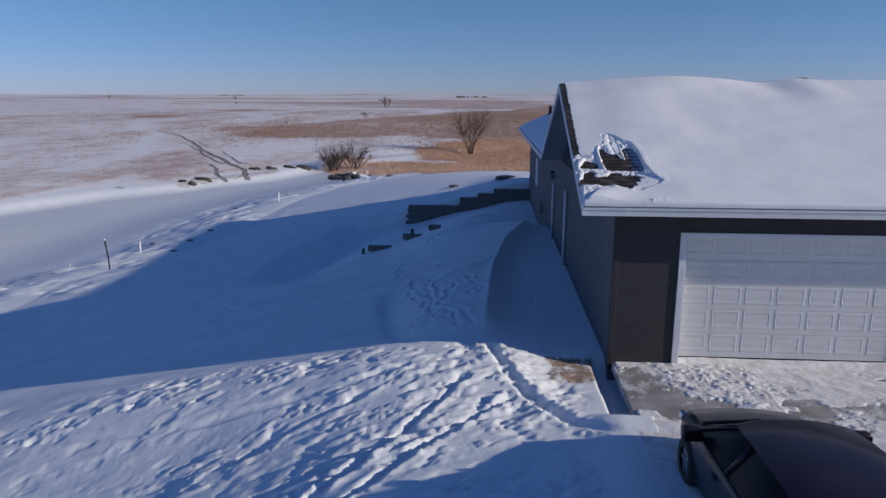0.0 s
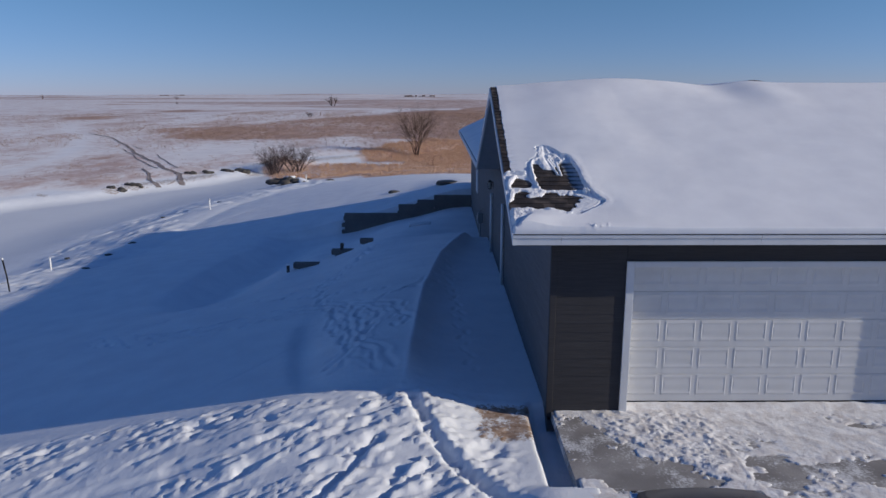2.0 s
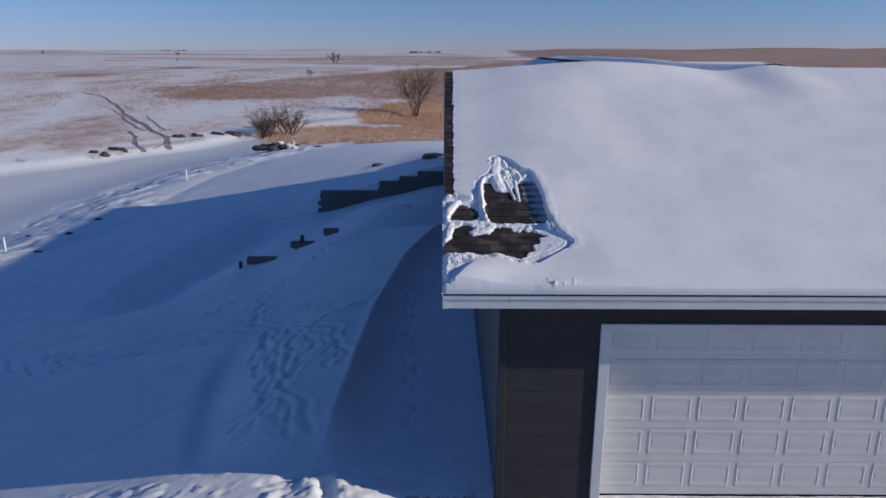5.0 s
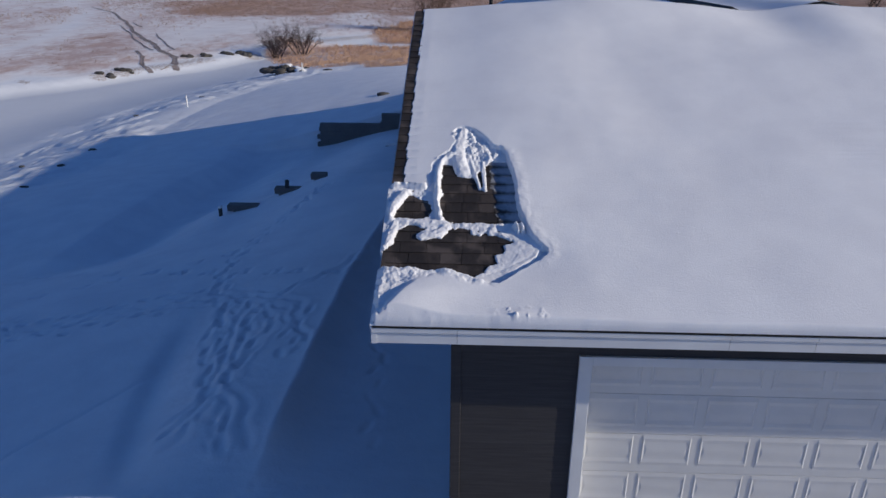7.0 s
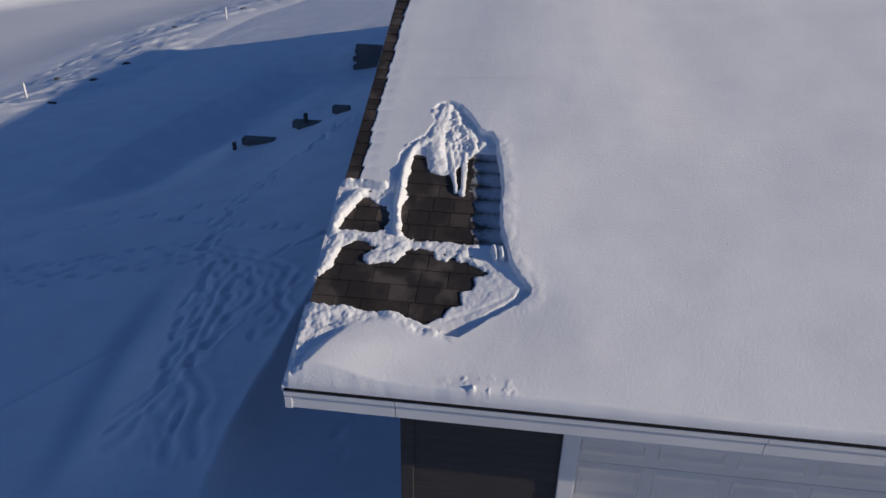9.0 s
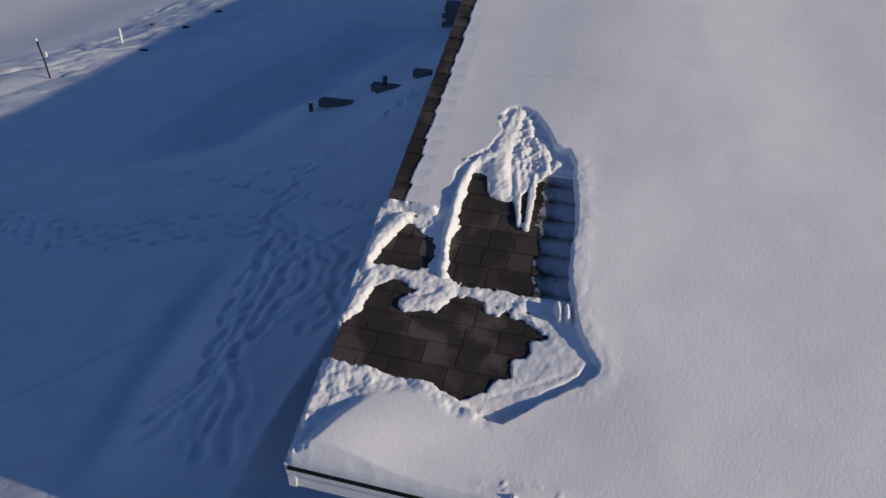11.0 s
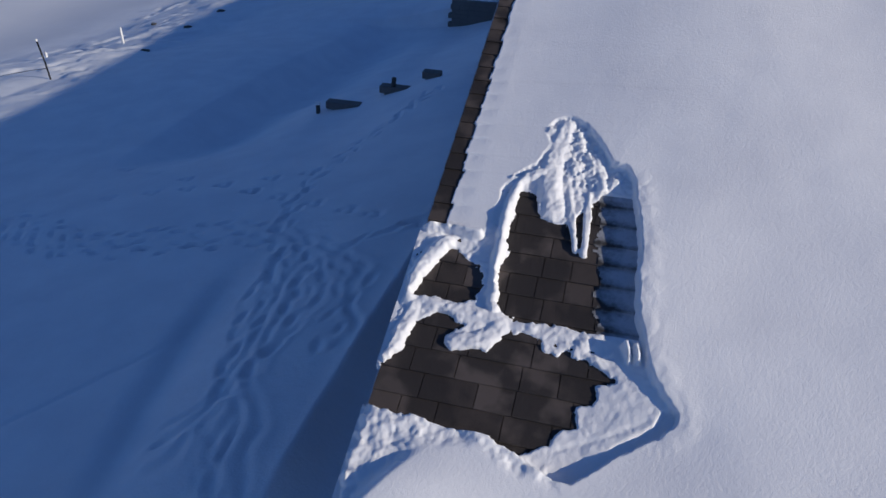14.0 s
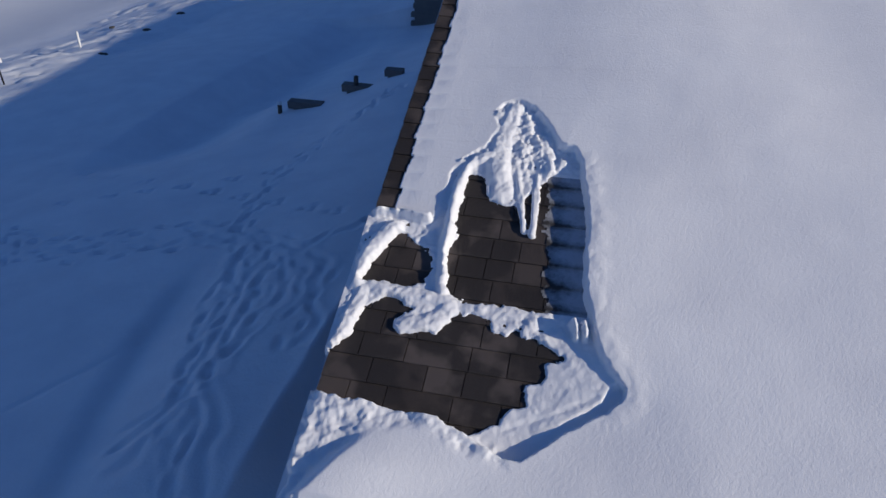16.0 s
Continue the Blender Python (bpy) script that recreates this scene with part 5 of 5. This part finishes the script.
# ---- trees and shrubs ----
def grow(rng, verts, faces, start, way, length, radius, depth, spread_deg, droop=0.0):
    """A limb with its side limbs, bent a little at each joint."""
    pts, rad, d = [start], [radius], way.normalized()
    n = 4 if depth > 1 else 3
    for k in range(n):
        d = (d + Vector((rng.uniform(-1, 1), rng.uniform(-1, 1), rng.uniform(-0.5, 0.8) - droop)) * 0.16).normalized()
        pts.append(pts[-1] + d * length / n)
        rad.append(radius * (1 - 0.75 * (k + 1) / n))
    v, f = tube_verts(pts, rad, 5 if depth > 2 else 3)
    o = len(verts)
    verts.extend(v)
    faces.extend(tuple(i + o for i in q) for q in f)
    if depth <= 0:
        return
    for k in range(rng.randint(4, 6) if depth > 1 else rng.randint(4, 7)):
        s = rng.uniform(0.25, 1.0)
        i = min(int(s * n), n - 1)
        p = pts[i].lerp(pts[i + 1], s * n - i)
        axis = Vector((rng.uniform(-1, 1), rng.uniform(-1, 1), rng.uniform(-1, 1))).normalized()
        w = (d + (pts[i + 1] - pts[i]).normalized()).normalized()
        w = Matrix.Rotation(radians(rng.uniform(0.5, 1.2) * spread_deg), 3, w.cross(axis).normalized()) @ w
        grow(rng, verts, faces, p, w, length * rng.uniform(0.45, 0.7), radius * (1 - 0.7 * s) * 0.62, depth - 1, spread_deg, droop)


def bare_tree(name, at, height, seed, label, category, stems=1, spread_deg=38, depth=4, thick=1.0, group="", slim=0.75, bark=None):
    rng = random.Random(seed)
    tree = empty(name, label, category, group=group, at=at)
    tv, tf, cv, cf = [], [], [], []
    for k in range(stems):
        lean = Vector((rng.uniform(-1, 1) * (0.10 if stems == 1 else slim), rng.uniform(-1, 1) * (0.1 if stems == 1 else slim), 1)).normalized()
        r = 0.028 * height * thick / math.sqrt(stems)
        length = height * (0.42 if stems == 1 else rng.uniform(0.45, 0.7))
        base = Vector((rng.uniform(-1, 1), rng.uniform(-1, 1), 0)) * (0.16 * slim * height if stems > 1 else 0)
        p = [base + Vector((0, 0, -0.3)), base + lean * length * 0.5, base + lean * length]
        v, f = tube_verts(p, [r * 1.25, r, r * 0.75], 7)
        o = len(tv)
        tv.extend(v)
        tf.extend(tuple(i + o for i in q) for q in f)
        for j in range(6 if stems == 1 else 4):
            s = rng.uniform(0.35, 1.0)
            b = base + lean * length * s
            a = rng.uniform(0, 6.28)
            w = Vector((math.cos(a), math.sin(a), rng.uniform(0.7, 1.6)))
            grow(rng, cv, cf, b, w, height * rng.uniform(0.32, 0.5), r * 0.6, depth - 1, spread_deg)
        grow(rng, cv, cf, p[-1], lean, height * 0.5, r * 0.7, depth - 1, spread_deg)
    mesh_object("trunk", tv, tf, bark or M_BARK, tree, smooth=True)
    mesh_object("crown", cv, cf, bark or M_BARK, tree, "leafless twigs")
    return tree


def stand(x, y, drop=0.0):
    return (x, y, ground_at(x, y) - drop)


bare_tree("tree", stand(-4.1, 142.0), 8.0, 5, "leafless prairie tree standing in dry grass", "tree", stems=12, spread_deg=32, thick=1.0, slim=0.48)
bare_tree("shrub", stand(-24.9, 109.1), 4.2, 8, "wide leafless shrub on the pond shore", "shrub", stems=14, spread_deg=40, depth=4, thick=1.8, group="shore shrubs", slim=1.25, bark=M_TWIG)
bare_tree("shrub", stand(-22.1, 112.9), 4.0, 9, "leafless shrub with fine brown twigs on the shore", "shrub", stems=12, spread_deg=40, depth=4, thick=1.8, group="shore shrubs", slim=1.2, bark=M_TWIG)
bare_tree("tree", stand(-76, 514), 7.0, 12, "small dark leafless tree far out on the prairie", "tree", stems=3, spread_deg=55, thick=2.4, depth=4, slim=0.9, group="far trees")
bare_tree("shrub", stand(-51, 282), 2.4, 13, "low dark thicket on the snowy prairie", "shrub", stems=14, spread_deg=50, depth=3, thick=1.6, slim=2.4, bark=M_TWIG, group="far thickets")
for k, (x, y, h) in enumerate(((-330, 900, 5), (-610, 1100, 6), (-205, 560, 2.5))):
    bare_tree("tree", stand(x, y), h, 30 + k, "distant dark tree near the horizon", "tree", stems=3, spread_deg=55, depth=2, thick=2.5, group="far trees")
for k in range(7):
    x, y = 95 + 17 * k + 8 * math.sin(k * 2.1), 175 + 6 * math.cos(k * 1.7)
    bare_tree("tree", stand(x, y), 7 + 2 * math.sin(k), 50 + k, "leafless dark tree in a shelterbelt on the hillside", "tree", stems=3, spread_deg=45, depth=3, thick=1.6, group="hillside trees")

# ---- dry grass standing through the snow ----
grass_rng = np.random.RandomState(6)
gv, gf = [], []


def tufts(n, xr, yr, ok, h, w):
    made = 0
    while made < n:
        x, y = grass_rng.uniform(*xr), grass_rng.uniform(*yr)
        if not ok(x, y):
            continue
        made += 1
        z = ground_at(x, y)
        lean = grass_rng.uniform(-0.25, 0.25, 2)
        for k in range(6):
            a, t = grass_rng.uniform(0, 6.28), lean + grass_rng.uniform(-0.3, 0.3, 2)
            hh = h * grass_rng.uniform(0.35, 1.2)
            bx, by = x + grass_rng.normal(0, 0.22), y + grass_rng.normal(0, 0.22)
            o = len(gv)
            cxx, cyy = math.cos(a) * w, math.sin(a) * w
            gv.extend(((bx - cxx, by - cyy, z - 0.1), (bx + cxx, by + cyy, z - 0.1), (bx + t[0] * hh + cxx * 0.6, by + t[1] * hh, z + hh * 0.75), (bx + 1.5 * t[0] * hh, by + 1.5 * t[1] * hh, z + hh)))
            gf.append((o, o + 1, o + 2, o + 3))


def grass_at(x, y):
    return grass[np.searchsorted(gy, y) - 1, np.searchsorted(gx, x) - 1]


def on_shore(x, y):
    return grass_at(x, y) > 0.46 and y < 126


def in_reeds(x, y):
    return grass_at(x, y) > 0.55


def on_prairie(x, y):
    return grass_at(x, y) > grass_rng.uniform(0.40, 0.56)


tufts(15000, (-30, 45), (70, 126), on_shore, 0.34, 0.016)
tufts(15000, (-20, 40), (121, 172), in_reeds, 0.5, 0.016)
reeds = mesh_object("dry_grass", gv, gf, M_GRASS)
tagged(reeds, "tall tan dry grass along the pond shore", "grass", kind="stuff")
gv, gf = [], []
tufts(16000, (-90, 60), (135, 340), on_prairie, 0.34, 0.035)
tufts(5000, (-170, -30), (90, 320), on_prairie, 0.22, 0.03)
stubble = mesh_object("prairie_grass", gv, gf, M_STUBBLE)
tagged(stubble, "short brown prairie grass poking through thin snow", "grass", kind="stuff")

# wheel ruts up the far bank
M_RUT = make_concrete("rut_mud", (0.20, 0.165, 0.155), (0.36, 0.31, 0.30))
for pts, wide in (
    ([(-33.1, 93.6), (-33.3, 94.7), (-35.8, 100.6), (-39.3, 104.6), (-47.4, 117.1), (-58.4, 135.9), (-71.4, 158.6), (-84.5, 173.7)], 0.5),
    ([(-40.6, 104.8), (-48.8, 117.0), (-59.6, 135.4)], 0.18),
    ([(-35.1, 91.1), (-37.3, 94.3), (-39.4, 99.0), (-43.3, 105.5)], 0.4),
    ([(-33.4, 94.7), (-34.5, 94.8), (-34.7, 92.8), (-36.0, 92.0)], 0.2),
    ([(-38.2, 106.2), (-43.4, 115.2), (-49.3, 125.3)], 0.17),
    ([(-54.5, 133.0), (-60.4, 141.9)], 0.15),
):
    verts, faces = [], []
    path = []
    for (ax, ay), (bx, by) in zip(pts, pts[1:]):
        n = max(2, int(math.dist((ax, ay), (bx, by)) / 0.8))
        path += [(ax + (bx - ax) * k / n, ay + (by - ay) * k / n) for k in range(n)]
    total = len(path)
    for k, (x, y) in enumerate(path[:-1]):
        nx_, ny_ = path[k + 1]
        ln = math.dist((x, y), (nx_, ny_))
        px, py = -(ny_ - y) / ln, (nx_ - x) / ln
        jig = 0.22 * math.sin(k * 0.17) + 0.12 * math.sin(k * 0.43)
        w = wide * (1 - 0.5 * k / total) * (0.7 + 0.35 * math.sin(k * 1.7) * math.sin(k * 0.45))
        for q in (-w, 0, w):
            X, Y = x + px * (q + jig), y + py * (q + jig)
            verts.append((X, Y, ground_at(X, Y) + (0.05 if q else 0.02)))
        if k:
            o = 3 * (k - 1)
            faces += [(o, o + 1, o + 4, o + 3), (o + 1, o + 2, o + 5, o + 4)]
    rut = mesh_object("wheel_rut", verts, faces, M_RUT)
    tagged(rut, "dark muddy wheel rut running up the snowy bank", "rut", "ruts on the bank", "structure")

# far farm buildings on the horizon
for x, y, w, h in ((-560, 1500, 26, 3), (-45, 1650, 36, 4)):
    z = ground_at(x, y)
    farm = empty("shelterbelt", "dark row of far trees round a farm on the horizon", "tree row", kind="stuff", at=(x, y, z))
    bm = bmesh.new()
    frng = random.Random(int(x))
    for k in range(40):
        s = frng.uniform(0.3, 1.0)
        bmesh.ops.create_cone(bm, cap_ends=True, segments=5, radius1=h * 0.9 * s, radius2=h * 0.5 * s, depth=h * s, matrix=pose(frng.uniform(-w, w), frng.uniform(-12, 12), h * s / 2 - 0.5))
    part("thicket", bm, M_BARK, farm)


# ---- the parked car ----
def build_car():
    """A dark saloon: nose towards the garage (+y), wheels on the driveway, origin under its middle."""
    car = empty("car", "dark saloon car dusted with grime parked on the driveway", "car", at=(3.82, 8.0, 0.01))
    # lower body: sections along its length (y, half width at sill, half width at belt, height of belt, bottom)
    rows = [(-2.38, 0.62, 0.70, 0.78, 0.32), (-2.28, 0.80, 0.84, 0.92, 0.24), (-1.7, 0.90, 0.92, 0.99, 0.20), (-0.6, 0.92, 0.935, 0.97, 0.19), (0.5, 0.92, 0.93, 0.95, 0.19), (1.15, 0.91, 0.91, 0.93, 0.20), (1.75, 0.89, 0.86, 0.84, 0.22), (2.15, 0.80, 0.76, 0.74, 0.25), (2.33, 0.60, 0.58, 0.60, 0.32)]
    bm = bmesh.new()
    loops = []
    for y, a, b, zt, zb in rows:
        prof = [(a * 0.86, zb), (a, zb + 0.10), (a * 1.0 + 0.01, (zb + zt) * 0.5), (b, zt - 0.08), (b * 0.965, zt - 0.015), (b * 0.85, zt + 0.012), (b * 0.45, zt + 0.045), (0, zt + 0.055)]
        loop = [bm.verts.new((x, y, z)) for x, z in prof] + [bm.verts.new((-x, y, z)) for x, z in prof[-2::-1]]
        loops.append(loop)
    for p, q in zip(loops, loops[1:]):
        for i in range(len(p) - 1):
            bm.faces.new((p[i], p[i + 1], q[i + 1], q[i]))
        bm.faces.new((p[-1], p[0], q[0], q[-1]))
    bm.faces.new(loops[0])
    bm.faces.new(loops[-1][::-1])
    body = part("body", bm, M_CAR, car, smooth=True)
    # roof panel
    bm = bmesh.new()
    grid = []
    for i in range(9):
        s = i / 8
        y = -1.35 + 1.75 * s
        row = []
        for j in range(11):
            q = j / 5 - 1
            half = 0.675 + 0.035 * math.sin(math.pi * s)
            z = 1.42 + 0.07 * math.sin(math.pi * min(max(s, 0.02), 0.98)) ** 0.7 - 0.055 * abs(q) ** 2.6
            row.append(bm.verts.new((q * half, y + 0.09 * (1 - q * q) * (1 if s > 0.5 else -1) * abs(2 * s - 1), z)))
        grid.append(row)
    for r, s in zip(grid, grid[1:]):
        for j in range(10):
            bm.faces.new((r[j], r[j + 1], s[j + 1], s[j]))
    roof = part("roof", bm, M_CAR, car, smooth=True)
    # the roof's front lip, rolled down to the windscreen
    bm = bmesh.new()
    lip = []
    for i in range(5):
        a = i / 4 * 1.2
        lip.append([bm.verts.new((q / 6 * (0.66 - 0.02 * i / 4), 0.40 + 0.09 * (1 - (q / 6) ** 2) + 0.10 * math.sin(a), 1.428 - 0.050 * abs(q / 6) ** 2.6 - 0.10 * (1 - math.cos(a)))) for q in range(-6, 7)])
    for r, t in zip(lip, lip[1:]):
        for j in range(12):
            bm.faces.new((r[j], r[j + 1], t[j + 1], t[j]))
    part("roof_lip", bm, M_CAR, car, smooth=True)
    # glass and pillars between belt and roof
    def pane(name, quad, material, inset=0.0):
        bm = bmesh.new()
        n = 6
        vs_ = []
        a, b, c_, d_ = (Vector(p) for p in quad)
        for i in range(n + 1):
            row = []
            for j in range(n + 1):
                s, t = i / n, j / n
                p = a.lerp(b, s).lerp(d_.lerp(c_, s), t)
                bulge = 0.05 * math.sin(math.pi * s) * math.sin(math.pi * (0.25 + 0.5 * t))
                nrm = (b - a).cross(d_ - a).normalized()
                row.append(bm.verts.new(p + nrm * (bulge - inset)))
            vs_.append(row)
        for r, s in zip(vs_, vs_[1:]):
            for j in range(n):
                bm.faces.new((r[j], s[j], s[j + 1], r[j + 1]))
        return part(name, bm, material, car, smooth=True)
    pane("windshield", [(0.76, 1.22, 0.97), (-0.76, 1.22, 0.97), (-0.57, 0.42, 1.36), (0.57, 0.42, 1.36)][::1], M_CARGLASS)
    pane("rear_window", [(-0.74, -2.0, 0.98), (0.74, -2.0, 0.98), (0.56, -1.37, 1.36), (-0.56, -1.37, 1.36)], M_CARGLASS)
    for sx in (-1, 1):
        quadf = [(sx * 0.885, 1.02, 0.955), (sx * 0.885, 0.02, 0.965), (sx * 0.61, -0.05, 1.365), (sx * 0.60, 0.34, 1.355)]
        quadr = [(sx * 0.885, -0.06, 0.965), (sx * 0.86, -1.55, 0.985), (sx * 0.585, -1.15, 1.36), (sx * 0.61, -0.12, 1.365)]
        if sx > 0:
            quadf, quadr = [quadf[1], quadf[0], quadf[3], quadf[2]], [quadr[1], quadr[0], quadr[3], quadr[2]]
        pane("side_window", quadf, M_CARGLASS, 0.0)
        pane("side_window", quadr, M_CARGLASS, 0.0)
        for a, b, r in (((sx * 0.83, 1.16, 0.95), (sx * 0.595, 0.38, 1.365), 0.035), ((sx * 0.895, -0.02, 0.95), (sx * 0.62, -0.08, 1.37), 0.035), ((sx * 0.84, -1.75, 0.97), (sx * 0.59, -1.28, 1.37), 0.06)):
            tube("pillar", [a, b], r, M_CAR, car, sides=8)
        tube("roof_rail", [(sx * 0.595, 0.38, 1.362), (sx * 0.635, -0.4, 1.385), (sx * 0.595, -1.32, 1.362)], 0.024, M_BLACK, car, "black roof drip moulding")
        tube("belt_trim", [(sx * 0.905, 1.1, 0.945), (sx * 0.915, 0.0, 0.955), (sx * 0.885, -1.7, 0.985)], 0.010, M_BLACK, car, "thin black window trim")
        tube("door_handle", [(sx * 0.955, 0.12, 0.80), (sx * 0.965, 0.30, 0.80)], 0.018, M_CAR, car)
        # mirror
        bm = bmesh.new()
        box(bm, (sx * 1.04 - 0.13, 0.78, 0.93), (sx * 1.04 + 0.13, 0.95, 1.12), 0.05)
        mirror = part("mirror", bm, M_CAR, car, smooth=True)
        bm = bmesh.new()
        box(bm, (sx * 1.04 - 0.11, 0.765, 0.95), (sx * 1.04 + 0.11, 0.782, 1.10), 0.004)
        part("mirror_glass", bm, M_CARGLASS, mirror)
        tube("mirror_arm", [(sx * 0.88, 0.88, 0.95), (sx * 0.98, 0.88, 1.0)], 0.03, M_CAR, mirror)
        bm = bmesh.new()
        box(bm, (sx * 0.66 - 0.16, 2.12, 0.58), (sx * 0.66 + 0.16, 2.26, 0.70), 0.03)
        part("headlight", bm, M_CHROME, car, smooth=True)
        bm = bmesh.new()
        box(bm, (sx * 0.66 - 0.16, -2.37, 0.68), (sx * 0.66 + 0.14, -2.27, 0.84), 0.03)
        part("tail_light", bm, Mat("red_lens", (0.25, 0.01, 0.01), 0.2).m, car, smooth=True)
        for y in (1.42, -1.42):
            wheel = new("wheel")
            wheel.parent = car
            wheel.location = (sx * 0.83, y, 0.325)
            bm = bmesh.new()
            prof = [(0.20, -0.11), (0.30, -0.115), (0.325, -0.085), (0.33, 0.0), (0.325, 0.085), (0.30, 0.115), (0.20, 0.11)]
            rings = []
            for k in range(28):
                a = 2 * math.pi * k / 28
                rings.append([bm.verts.new((x, r * math.cos(a), r * math.sin(a))) for r, x in prof])
            for k in range(28):
                p, q = rings[k], rings[(k + 1) % 28]
                for i in range(len(prof) - 1):
                    bm.faces.new((p[i], p[i + 1], q[i + 1], q[i]))
            part("tyre", bm, M_TYRE, wheel, smooth=True)
            bm = bmesh.new()
            bmesh.ops.create_cone(bm, cap_ends=True, segments=24, radius1=0.205, radius2=0.205, depth=0.16, matrix=pose(0, 0, 0, 0, 90, 0))
            for k in range(5):
                a = 2 * math.pi * k / 5
                got = bmesh.ops.create_cube(bm, size=1, matrix=pose(sx * 0.085, 0, 0, math.degrees(a)) @ pose(0, 0.1, 0) @ Matrix.Diagonal((0.03, 0.17, 0.045, 1)))
            part("rim", bm, M_RIM, wheel)
    for sx, ang in ((-0.30, -78), (0.32, -80)):
        tube("wiper", [(sx * 0.2 - 0.15, 1.27, 1.0), (sx + 0.30, 1.22, 1.015)], 0.012, M_BLACK, car)
    tube("cowl", [(-0.78, 1.27, 0.955), (0, 1.36, 0.985), (0.78, 1.27, 0.955)], 0.03, M_BLACK, car)
    tube("antenna", [(0, -1.28, 1.42), (0, -1.42, 1.50)], 0.02, M_CAR, car)
    bm = bmesh.new()
    box(bm, (-0.26, -2.40, 0.55), (0.26, -2.372, 0.67), 0.004)
    part("number_plate", bm, M_STAKE, car)
    return car


build_car()
